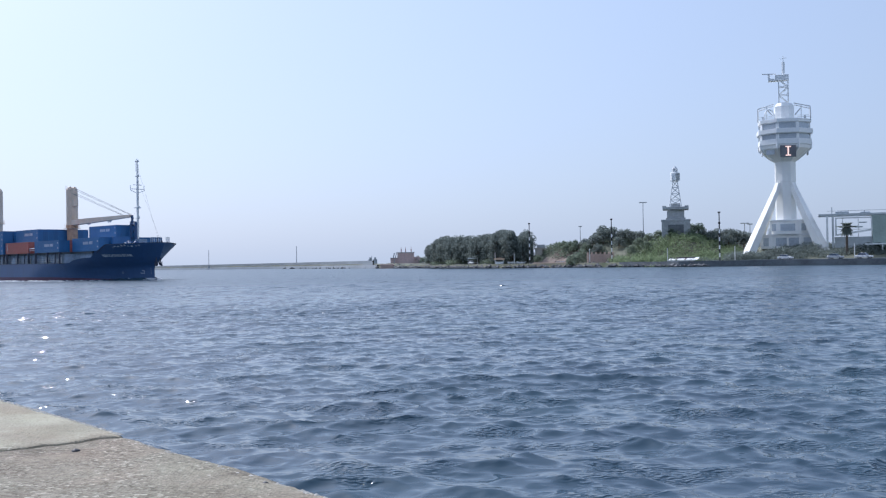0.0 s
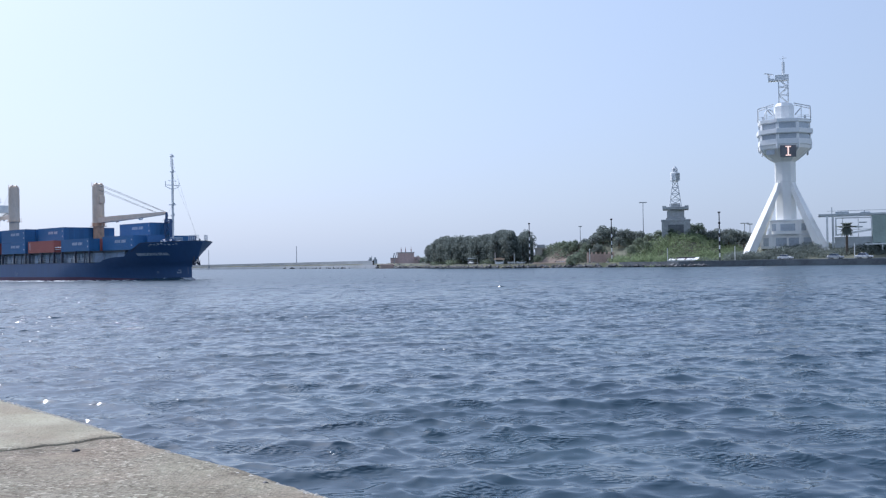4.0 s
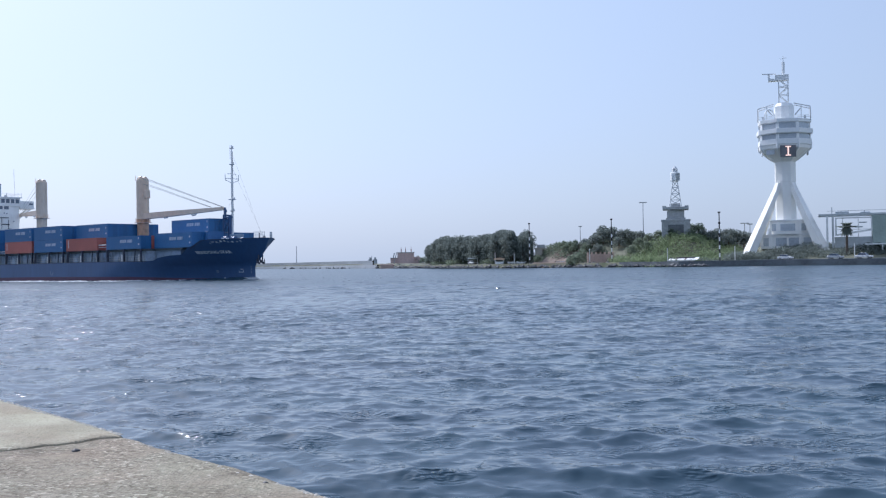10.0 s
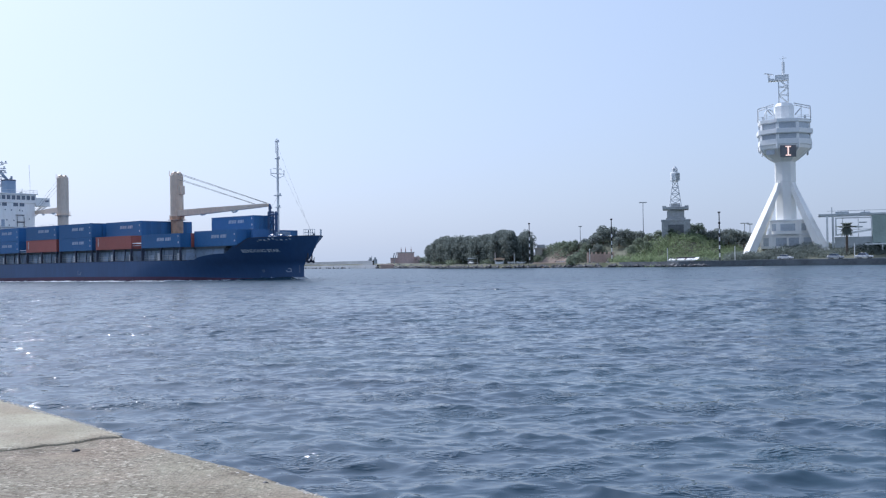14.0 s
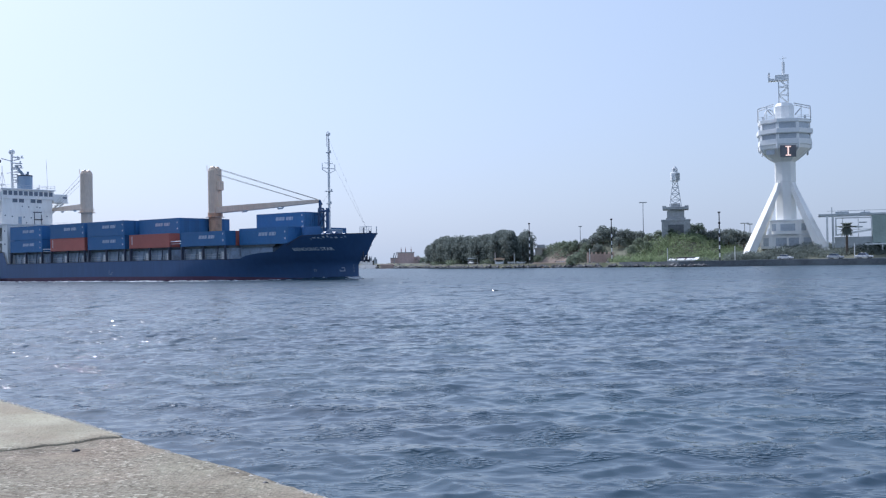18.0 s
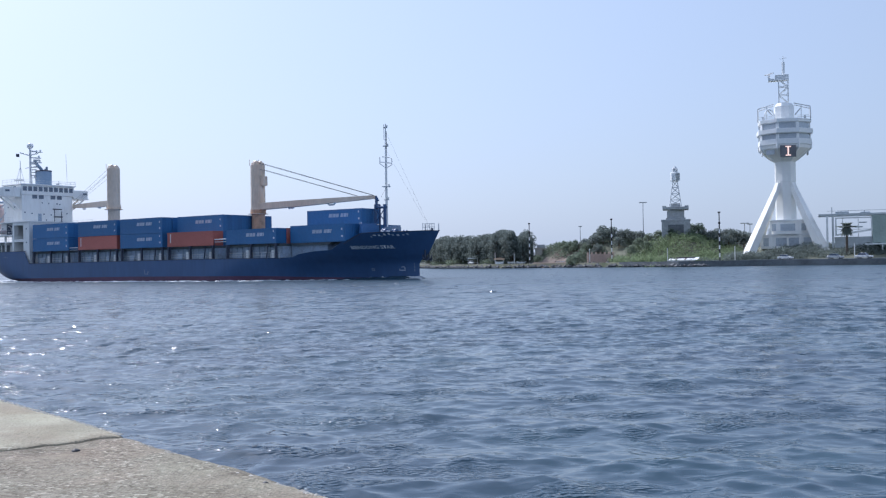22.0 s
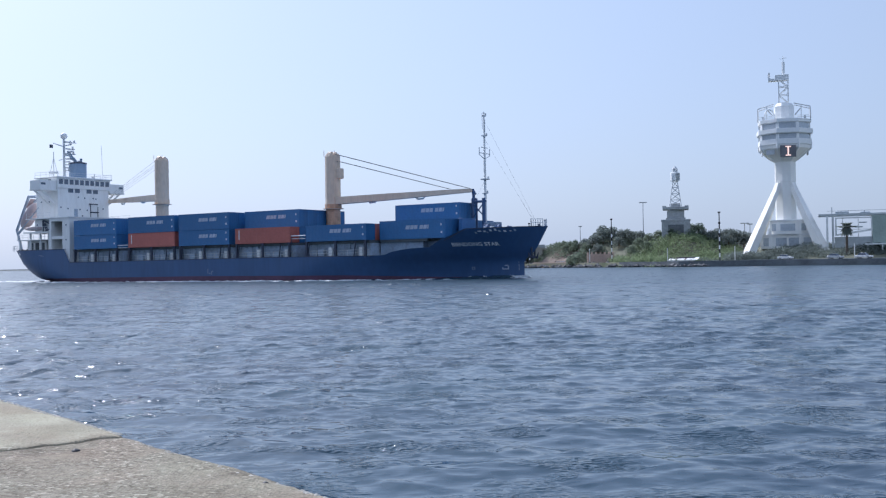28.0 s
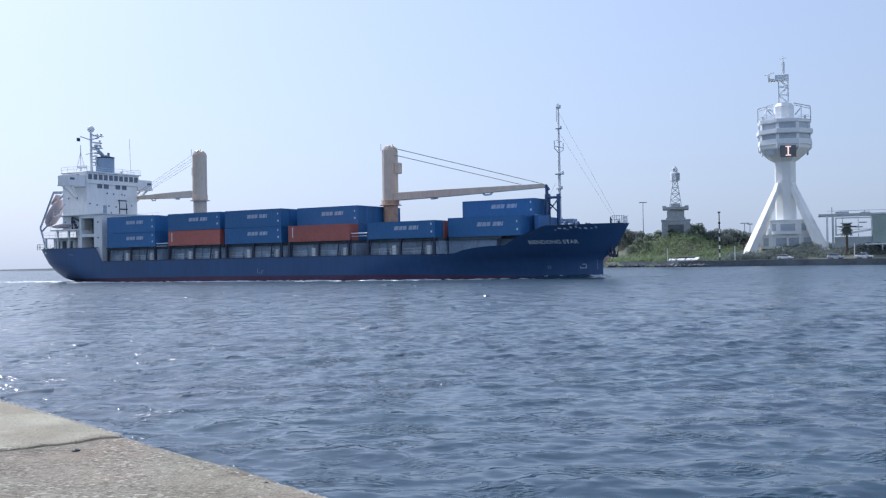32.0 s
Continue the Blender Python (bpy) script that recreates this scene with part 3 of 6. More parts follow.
part("thruster_mark", wrapped(bars((-6.9, -6.45, 1.1, 1.2), (-6.9, -6.45, 1.42, 1.52), (-6.9, -6.78, 1.1, 1.52), (-6.57, -6.45, 1.1, 1.52))), M["oldmark"], hull, "faint white thruster mark")
part("draught_mark", wrapped(bars((-56.5, -56.35, 1.0, 1.9), (-56.2, -55.8, 1.0, 1.14), (-55.6, -55.45, 0.9, 1.4), (-55.6, -55.1, 1.4, 1.5))), M["oldmark"], hull)
part("stem_mark", wrapped(bars((-0.42, -0.3, 0.9, 1.3), (-0.42, -0.3, 1.45, 1.85), (-0.42, -0.3, 2.0, 2.4))), M["oldmark"], hull)
part("side_scuff", wrapped(bars((-103.2, -102.2, 5.0, 5.08), (-102.6, -101.6, 4.86, 4.95))), M["oldmark"], hull)

# bow fairleads, bulwark openings and rail
rng = random.Random(8)
for x0, x1, n in ((-4.2, 0.9, 10),):
    for k in range(n):
        x = x0 + (x1 - x0) * (k + rng.uniform(0.1, 0.8)) / n
        z = hull_top(x) - rng.uniform(0.42, 0.78)
        part("fairlead", wrapped(bars((x, x + rng.uniform(0.18, 0.46), z, z + rng.uniform(0.12, 0.30))), 0.05), M["mark"] if k % 3 else M["coaming"], hull)
for side in (-1, 1):
    bm = bmesh.new()
    prev = None
    for k in range(6):
        x = 2.7 + k * 0.24
        z = hull_top(x)
        y = side * max(0.12, half_beam(x, z) - 0.15)
        rod(bm, (x, y, z), (x, y, z + 1.15), 0.05, n=5)
        if prev:
            for h in (0.55, 1.1):
                rod(bm, (prev[0], prev[1], prev[2] + h), (x, y, z + h), 0.04, n=5)
        prev = (x, y, z)
    part("bow_rail", bm, M["pipe"], ship, "white tubular rail at the bow")
part("jackstaff", rod(bmesh.new(), (1.6, 0, 5.35), (1.6, 0, 8.5), 0.09), M["steel"], ship)
part("bell_stand", rod(bmesh.new(), (2.8, 0.25, 5.35), (2.8, 0.25, 7.9), 0.28, 0.2), M["steel"], ship)
for side in (-1, 1):
    bm = bmesh.new()
    y = side * (half_beam(1.7, 3.7) + 0.22)
    rod(bm, (1.9, y, 4.4), (1.85, y, 2.9), 0.14)
    rod(bm, (1.5, y + side * 0.1, 2.95), (2.3, y + side * 0.1, 2.75), 0.2)
    rod(bm, (2.3, y, 2.75), (2.5, y, 3.6), 0.16, 0.05)
    rod(bm, (1.5, y, 2.95), (1.35, y, 3.6), 0.16, 0.05)
    part("anchor", bm, M["steel"], ship, "dark steel anchor at the bow")

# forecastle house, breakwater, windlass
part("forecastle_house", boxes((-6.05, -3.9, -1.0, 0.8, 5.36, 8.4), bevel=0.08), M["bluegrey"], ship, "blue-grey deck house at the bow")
part("breakwater", boxes((-8.6, -8.45, -5.2, 5.2, 4.0, 6.6)), M["hull"], ship, "navy breakwater plate")
part("mast_house", boxes((-8.2, -7.6, -5.0, -1.0, 5.36, 8.9), (-8.26, -7.54, -5.06, -0.94, 8.9, 9.02), bevel=0.04), M["bluehouse"], ship, "bright blue store before the containers")
for y in (-1.9, 1.9):
    bm = rods(((-1.6, y - 0.9, 5.9), (-1.6, y + 0.9, 5.9), 0.5), ((-1.6, y - 0.95, 5.9), (-1.6, y - 0.8, 5.9), 0.72), ((-1.6, y + 0.8, 5.9), (-1.6, y + 0.95, 5.9), 0.72), n=12)
    box(bm, -2.3, -0.9, y - 0.6, y + 0.6, 5.35, 5.6)
    part("windlass", bm, M["steel"], ship)

for x, y, z, r in ((-4.3, -3.0, 7.3, 0.7), (-2.6, -2.5, 7.3, 0.62), (-1.2, -1.6, 7.15, 0.5)):
    bm = rods(((x - 0.25, y, z), (x + 0.25, y, z), r), ((x - 0.32, y, z), (x - 0.25, y, z), r * 1.15), n=14)
    box(bm, x - 0.2, x + 0.2, y - 0.3, y + 0.3, 5.35, z)
    part("warping_drum", bm, M["hull"], ship, "dark mooring drum showing over the bulwark")
for x, y, z, w in ((-4.7, -4.6, 7.35, 0.3), (-4.2, -4.2, 7.65, 0.22), (-3.3, -3.9, 7.6, 0.4), (-2.4, -3.3, 7.5, 0.25), (-8.2, -6.1, 6.45, 0.25), (-7.4, -5.9, 6.6, 0.3), (-6.7, -5.6, 6.5, 0.22), (-5.9, -5.3, 6.7, 0.3)):
    w *= 0.75
    y = max(y, 0.45 - half_beam(x, 5.35))
    part("bow_fitting", boxes((x, x + w, y, y + w, 5.35, z - 0.2), (x - 0.08, x + w + 0.08, y - 0.08, y + w + 0.08, z - 0.2, z), bevel=0.03), M["mark"], ship)

# foremast with its yards, and the jib rest beside it
mast = part("foremast", rod(rod(bmesh.new(), (-6.35, 0, 5.36), (-6.35, 0, 17.5), 0.24, 0.2), (-6.35, 0, 17.5), (-6.35, 0, 25.7), 0.2, 0.1), M["white"], ship, "pale slender foremast")
part("crosstree", rods(((-6.35, -1.6, 19.2), (-6.35, 1.6, 19.2), 0.07), ((-6.35, -1.6, 18.9), (-6.35, -1.6, 20.0), 0.07), ((-6.35, 1.6, 18.9), (-6.35, 1.6, 20.0), 0.07),
                       ((-6.35, -1.0, 20.1), (-6.35, 1.0, 20.1), 0.06), ((-6.35, -1.6, 18.9), (-6.35, 0, 18.3), 0.06), ((-6.35, 1.6, 18.9), (-6.35, 0, 18.3), 0.06)), M["pipe"], mast)
for z, r in ((15.1, 0.75), (12.9, 0.5), (21.9, 0.5), (25.0, 0.35)):
    bm = bmesh.new()
    rod(bm, (-6.35, 0, z), (-6.35, 0, z + 0.12), r, n=10)
    rod(bm, (-6.35 + r * 0.7, 0.1, z + 0.1), (-6.35 + r * 0.7, 0.1, z + 0.45), 0.13)
    part("platform", bm, M["pipe"], mast)
part("masthead", rods(((-6.35, -0.5, 25.1), (-6.35, 0.5, 25.1), 0.06), ((-6.55, -0.2, 23.0), (-6.55, -0.2, 25.6), 0.03), ((-6.35, 0.25, 10), (-6.35, 0.25, 24.5), 0.045)), M["steel"], mast)
part("stay", rods(((-6.35, 0, 24.5), (3.2, -0.4, 7.2), 0.011), ((-6.35, 0, 21.5), (2.6, 0.4, 7.2), 0.011), ((-6.35, 0, 15), (-8.5, -4.5, 7), 0.011)), M["cable"], mast)
part("jib_rest", rods(((-6.35, -0.5, 5.36), (-6.35, -0.5, 12.2), 0.28), ((-8.3, -0.6, 5.0), (-8.3, -0.6, 12.2), 0.2), ((-8.3, 0.6, 5.0), (-8.3, 0.6, 12.2), 0.16), ((-8.4, -0.5, 11.7), (-6.0, -0.4, 11.7), 0.2),
                      ((-8.3, -0.6, 9.2), (-6.35, -0.5, 11.5), 0.1), ((-8.3, -0.6, 11.4), (-6.35, -0.5, 9.4), 0.1), ((-8.3, -0.6, 12.2), (-8.3, 0.6, 12.2), 0.16)), M["hull"], ship, "navy steel rest for the crane jib")

# hatch coamings, covers and the stanchions that carry the outer stacks
for x0, x1 in ((-92.8, -80.0), (-77.2, -64.6), (-63.8, -51.2), (-50.1, -37.6), (-34.6, -22.0)):
    bm = boxes((x0, x1, -8.7, 8.7, 3.4, 5.55))
    hatch = part("hatch_coaming", bm, M["coaming"], ship, "pale grey steel hatch coaming")
    part("hatch_cover", boxes((x0 + 0.1, x1 - 0.1, -9.4, 9.4, 5.56, 5.98)), M["deck"], hatch)
    for side in (-1, 1):
        bm = bmesh.new()
        n = 9
        for k in range(n + 1):
            x = x0 + 0.2 + (x1 - x0 - 0.4) * k / n
            box(bm, x - 0.06, x + 0.06, side * 8.7 - 0.18, side * 8.7 + 0.18, 3.4, 5.5)
        box(bm, x0, x1, side * 8.95 - 0.1, side * 8.95 + 0.1, 4.9, 5.0)
        part("stiffener", bm, M["coaming"], hatch)
        for x in (x0 + 0.35, (x0 + x1) / 2, x1 - 0.35):
            part("stanchion", boxes((x - 0.16, x + 0.16, side * 9.95 - 0.16, side * 9.95 + 0.16, 3.4, 6.02), (x - 0.3, x + 0.3, side * 9.95 - 0.2, side * 9.95 + 0.2, 5.8, 6.03)), M["steel"], ship)
        part("side_rail", rods(*[((x0, side * 9.55, z), (x1, side * 9.55, z), 0.045) for z in (4.05, 4.5)], *[((x0 + (x1 - x0) * k / 6, side * 9.55, 3.4), (x0 + (x1 - x0) * k / 6, side * 9.55, 4.5), 0.045) for k in range(7)], n=5), M["pipe"], hatch, "thin pale rail along the side deck")
        for x in (x0 + 1.6, x1 - 1.6):
            part("brace", rods(((x - 1.1, side * 9.9, 3.4), (x - 0.7, side * 9.9, 5.95), 0.11), n=6), M["steel"], hatch)
        for x, w, h in ((x0 + 2.2, 1.2, 1.0), (x0 + 4.4, 0.7, 1.3), (x0 + 8.3, 1.5, 0.9), (x0 + 10.6, 0.6, 1.2)):
            part("deck_locker", boxes((x, x + w, side * 9.2 - 0.25, side * 9.2 + 0.25, 3.4, 3.7 + h), bevel=0.03), M["white"] if w < 1 else M["coaming"], ship)
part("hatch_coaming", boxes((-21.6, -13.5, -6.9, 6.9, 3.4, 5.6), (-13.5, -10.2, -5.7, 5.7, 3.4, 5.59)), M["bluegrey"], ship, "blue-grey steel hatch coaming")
part("hatch_cover", boxes((-21.4, -12.5, -7.3, 7.3, 5.61, 6.0), (-12.5, -9.0, -6.2, 6.2, 5.62, 5.99)), M["deck"], ship)
for x0, x1, z in ((-37.5, -34.5, 7.05), (-80.0, -77.2, 6.5)):
    rail = part("walkway_rail", rods(((x0, -9.9, z), (x1, -9.9, z), 0.09), ((x0, -9.9, z - 0.45), (x1, -9.9, z - 0.45), 0.05)), M["mark"], ship, "white walkway rail between container bays")
    for x in (x0, x1):
        part("post", rods(((x, -9.9, 3.4), (x, -9.9, z), 0.06)), M["steel"], rail)


# deck cranes
def deck_crane(x, z_foot, z_top, z_joint, tip, foot, label, rope=0.045):
    rings = []
    for z, r in ((z_foot, 1.25), (z_joint - 1.6, 1.22), (z_joint - 1.2, 1.42), (z_joint - 0.6, 1.42), (z_joint - 0.2, 1.34), (z_top - 0.6, 1.32), (z_top - 0.1, 1.1)):
        rings.append(ngon(r, z, 12, 0.26, x, 0))
    low = part("crane", ring_stack(bmesh.new(), rings[:4]), foot, ship, label)
    part("crane_column", ring_stack(bmesh.new(), rings[3:]), M["crane"], low, "cream painted crane column")
    for y in (-0.55, 0.55):
        part("sheave", rod(bmesh.new(), (x - 0.35, y, z_top - 0.2), (x + 0.35, y, z_top - 0.2), 0.45, n=12), M["crane"], low)
    for dx, up in ((-1.15, 0.5), (1.15, 0.3)):
        part("lightning_rod", rod(bmesh.new(), (x + dx, -0.9, z_top - 0.6), (x + dx, -0.9, z_top + up), 0.05), M["crane"], low)
    d = (Vector(tip) - Vector((x, 0, z_joint))).normalized()
    side = Vector((-d.y, d.x, 0)).normalized()
    a = Vector((x, 0, z_joint)) + d * 1.2
    bm = bmesh.new()
    ring = []
    for p, w, h0, h1 in ((a, 0.9, -0.65, 0.55), (a + (Vector(tip) - a) * 0.35, 0.75, -0.6, 0.5), (Vector(tip) - d * 0.6, 0.45, -0.3, 0.28), (Vector(tip), 0.35, -0.35, 0.2)):
        ring.append([p - side * w + Vector((0, 0, h0)), p + side * w + Vector((0, 0, h0)), p + side * w + Vector((0, 0, h1)), p - side * w + Vector((0, 0, h1))])
    ring_stack(bm, ring)
    part("jib", bm, M["crane"], low, "cream box-section crane jib")
    for k in (0.27, 0.63):
        p = a + (Vector(tip) - a) * k
        bm = bmesh.new()
        rod(bm, p + d * -0.9 + Vector((0, 0, -0.45)), p + d * -0.5 + Vector((0, 0, -0.78)), 0.14)
        rod(bm, p + d * -0.6 + Vector((0, 0, -0.78)), p + d * 0.6 + Vector((0, 0, -0.74)), 0.15)
        rod(bm, p + d * 0.9 + Vector((0, 0, -0.4)), p + d * 0.5 + Vector((0, 0, -0.74)), 0.14)
        part("jib_lug", bm, M["white"], low)
    top = Vector((x, 0, z_top - 0.3)) + d * 1.0
    bm = bmesh.new()
    for s in (-0.5, 0.5):
        rod(bm, top + side * s, Vector(tip) - d * 0.5 + side * s * 0.4 + Vector((0, 0, 0.3)), rope, n=4)
        rod(bm, top + side * s - Vector((0, 0, 1.1)), Vector(tip) - d * 4.2 + side * s * 0.4 + Vector((0, 0, 0.45)), rope * 0.9, n=4)
    part("luffing_rope", bm, M["cable"], low)
    bm = rods((Vector(tip) + Vector((0, 0, 0.1)), Vector(tip) + d * 0.5 + Vector((0, 0, -0.7)), 0.22), (Vector(tip) + d * 0.1 + Vector((0, 0, -0.3)), Vector(tip) + d * 0.25 + Vector((0, 0, -2.2)), 0.26))
    part("hook_block", bm, M["hull"], low, "dark hook block at the jib's end")
    c = Vector((x, 0, z_top - 3.6)) + d * 1.6
    bm = boxes((-0.45, 0.45, -0.6, 0.6, -0.9, 0.9), bevel=0.15)
    bmesh.ops.rotate(bm, verts=bm.verts, matrix=Matrix.Rotation(math.atan2(d.y, d.x), 3, "Z"))
    bmesh.ops.translate(bm, verts=bm.verts, vec=c)
    part("operator_cab", bm, M["crane"], low)
    bm = bmesh.new()
    ring_stack(bm, [ngon(1.85, z_joint - 1.42, 12, 0, x, 0), ngon(1.85, z_joint - 1.34, 12, 0, x, 0)])
    for k in range(12):
        px, py = x + 1.8 * math.cos(k * math.pi / 6), 1.8 * math.sin(k * math.pi / 6)
        if k % 3 == 0:
            rod(bm, (px, py, z_joint - 1.4), (px, py, z_joint - 0.4), 0.04, n=4)
    part("service_platform", bm, M["crane"], low)


deck_crane(-36.6, 3.38, 21.4, 13.2, (-8.5, -0.2, 13.55), M["rust"], "cream deck crane with an orange-brown pedestal")
deck_crane(-79.0, 3.38, 23.6, 15.9, (-106.0, 8.0, 16.6), M["crane"], "cream deck crane with its jib stowed aft", 0.022)

# accommodation block
house = part("deckhouse", boxes((-96.4, -94.2, -9.8, 9.8, 3.4, 12.3), (-106.0, -99.8, -9.0, 9.0, 9.8, 12.3), (-105.0, -96.4, -6.8, 6.8, 5.25, 12.3),
                                (-100.4, -99.8, -9.8, 9.8, 5.25, 12.3), (-99.8, -96.4, -9.8, 9.8, 11.7, 12.3), bevel=0.05), M["white"], ship, "white painted accommodation block")
part("upper_house", boxes((-109.2, -102.3, -6.3, 6.3, 12.3, 18.7), bevel=0.06), M["white"], house)
part("wheelhouse", boxes((-108.8, -102.0, -6.5, 6.5, 18.7, 20.8), (-109.2, -101.6, -6.8, 6.8, 20.8, 21.05), bevel=0.06), M["white"], house)
for side in (-1, 1):
    lo, hi = sorted((side * 6.5, side * 10.4))
    wing = part("bridge_wing", boxes((-105.5, -102.4, lo, hi, 18.4, 20.15), (-105.7, -102.2, lo, hi + (0.1 if side > 0 else 0), 18.1, 18.4), bevel=0.06), M["white"], house, "white bridge wing on steel braces")
    part("wing_brace", rods(((-103.0, side * 9.8, 18.2), (-103.0, side * 6.2, 15.3), 0.2), ((-105.0, side * 9.8, 18.2), (-105.0, side * 6.2, 15.3), 0.2)), M["white"], wing)
    part("wing_window", boxes((-103.9, -102.32, side * 9.6 - 0.5, side * 9.6 + 0.5, 19.2, 19.6)), M["glass"], wing)
part("boat_deck", boxes((-107.6, -94.0, -10.0, 10.0, 12.3, 12.5), (-108.5, -99.8, -9.9, 9.9, 9.55, 9.8), (-111.5, -99.8, -9.3, 9.3, 8.15, 8.3)), M["white"], house)
for side in (-1, 1):
    for x in (-110.8, -107.4, -104.2, -101.4):
        part("pillar", boxes((x - 0.15, x + 0.15, side * 9.0 - 0.15, side * 9.0 + 0.15, 5.25, 9.6 if x > -108 else 8.2)), M["white"], house)
    # dark sheet across the recess's back, standing for the shade inside
    part("store_door", boxes((-99.75, -96.45, side * 7.2 - 0.05, side * 7.2 + 0.05, 5.3, 11.6)), M["deck"], house)

win = mesh_of("window", boxes((0, 0.06, -0.46, 0.46, -0.50, 0.50), bevel=0.02), M["glass"])
frm = mesh_of("window_frame", boxes((0, 0.035, -0.56, 0.56, -0.60, -0.51), (0, 0.035, -0.56, 0.56, 0.51, 0.60), (0, 0.035, -0.56, -0.47, -0.51, 0.51), (0, 0.035, 0.47, 0.56, -0.51, 0.51)), M["white"])
port = mesh_of("porthole", rod(bmesh.new(), (0, 0, 0), (0.05, 0, 0), 0.16, n=10), M["glass"])
for k in range(10):
    w = part("window", win, None, house, at=pose(-102.0, -5.75 + k * 1.27, 20.0))
    part("window_frame", frm, None, w)
for y in (-3.2, -1.6, 1.3, 2.9):
    w = part("window", win, None, house, at=pose(-102.3, y, 18.3) @ Matrix.Diagonal((1, 1.3, 0.85, 1)))
    part("window_frame", frm, None, w)
for k in range(3):
    for side in (-1, 1):
        part("window", win, None, house, at=pose(-107.6 + k * 1.5, side * 6.5, 20.0, 0, 0, 90 * side))
for y, z in ((-1.4, 17.0), (0.2, 16.9), (2.3, 16.9), (3.0, 16.8), (-5.6, 14.8), (-3.9, 14.6), (-1.0, 14.5), (0.8, 14.4), (4.8, 14.8), (-0.4, 13.2)):
    part("porthole", port, None, house, at=pose(-102.3, y, z))
for x, z in ((-101.4, 11.3), (-103.4, 11.2), (-105.2, 11.2)):
    part("porthole", port, None, house, at=pose(x, -9.0, z, 0, 0, -90))
for x in (-107.5, -105):
    part("porthole", port, None, house, at=pose(x, -6.3, 16.0, 0, 0, -90))
for z in (10.9, 8.0):
    part("porthole", port, None, house, at=pose(-95.2, -9.8, z, 0, 0, -90))
part("door", boxes((-102.34, -102.22, -2.4, -1.6, 12.5, 14.6)), M["coaming"], house)
part("ladder", rods(((-102.2, 1.6, 12.5), (-102.2, 1.6, 15.6), 0.07), ((-102.2, 3.4, 12.5), (-102.2, 3.4, 15.2), 0.07), ((-102.2, 1.2, 15.7), (-102.2, 3.4, 15.7), 0.1), ((-102.2, 1.5, 14.0), (-102.2, 3.6, 14.0), 0.12), ((-102.2, 3.2, 12.9), (-102.2, 5.0, 12.7), 0.1)), M["steel"], house)
bm = bmesh.new()
for z, x0, x1, yy in ((21.05, -109, -101.8, 6.7), (12.5, -107.4, -100.0, 9.9), (9.8, -108.4, -100.5, 9.8), (8.3, -111.4, -101, 9.2)):
    for side in (-1, 1):
        for h in (0.5, 1.0):
            rod(bm, (x0, side * yy, z + h), (x1, side * yy, z + h), 0.03, n=4)
        n = int((x1 - x0) / 1.6)
        for k in range(n + 1):
            x = x0 + (x1 - x0) * k / n
            rod(bm, (x, side * yy, z), (x, side * yy, z + 1.0), 0.035, n=4)
for h in (0.4, 0.8):
    rod(bm, (-101.8, -6.7, 21.05 + h), (-101.8, 6.7, 21.05 + h), 0.03, n=4)
part("railing", bm, M["pipe"], house, "thin white deck railings")

# funnel, masts and gear on the monkey island
bm = bmesh.new()
oval = [(-106.2 + 1.75 * math.cos(a) * abs(math.cos(a)) ** -0.3, 1.6 + 1.5 * math.sin(a) * abs(math.sin(a)) ** -0.3) for a in [math.pi * 2 * (k + 0.5) / 20 for k in range(20)]]
ring_stack(bm, [[(x, y, z) for x, y in oval] for z in (20.8, 24.4)])
fun = part("funnel", bm, M["funnel"], ship, "grey-blue funnel with dark exhaust pipes")
part("funnel_top", ring_stack(bmesh.new(), [[(-106.2 + (x + 106.2) * k, 1.6 + (y - 1.6) * k, z) for x, y in oval] for k, z in ((1.03, 24.3), (1.03, 24.55), (0.9, 24.6))]), M["steel"], fun)
part("exhaust_pipe", rods(((-106.0, 1.2, 24.5), (-106.6, 0.7, 25.5), 0.36), ((-106.6, 0.7, 25.4), (-107.2, 0.0, 26.8), 0.34), ((-106.0, 2.3, 24.5), (-106.0, 2.3, 25.5), 0.25), ((-106.8, 2.4, 24.5), (-106.8, 2.4, 25.1), 0.2), n=9), M["bluegrey"], fun)
mst = part("radar_mast", rods(((-107, -1.15, 21), (-107, -1.15, 29.4), 0.26), ((-107.6, -0.3, 21), (-107, -1.15, 26), 0.1)), M["pipe"], ship, "grey radar mast with yard and dome")
for bar in (((-107, -3.7, 28.3), (-107, -1.1, 27.8), 0.12), ((-107, -1.2, 27.9), (-107, 0.8, 28.5), 0.13), ((-107, 0.4, 28.2), (-107, 0.4, 29.2), 0.14), ((-107, -0.9, 28.9), (-107, 0.7, 28.9), 0.12), ((-107, -2.4, 24.9), (-107, 0.6, 25.6), 0.08), ((-106.6, -0.6, 26.8), (-106.6, 0.9, 26.9), 0.2), ((-106.6, -1.6, 26.0), (-106.6, 0.2, 26.0), 0.18), ((-107, -1.2, 24.6), (-107, 0.3, 24.8), 0.14), ((-107, -1.2, 23.4), (-107, 0.0, 23.5), 0.14)):
    part("yard", rods(bar), M["pipe"], mst)
for z, y1, r in ((28.7, 1.7, 0.13), (27.3, 1.3, 0.2), (26.3, 1.5, 0.16), (25.2, 0.9, 0.14), (24.0, 0.6, 0.14), (22.8, 0.3, 0.12)):
    part("mast_platform", boxes((-107.3, -106.6, -1.1, y1, z, z + r), (-107.1, -106.8, y1 - 0.5, y1 - 0.2, z + r, z + r + 0.5), bevel=0.02), M["pipe"], mst)
bm = bmesh.new()
bmesh.ops.create_icosphere(bm, subdivisions=2, radius=0.72)
bmesh.ops.scale(bm, verts=bm.verts, vec=(1, 1, 0.95))
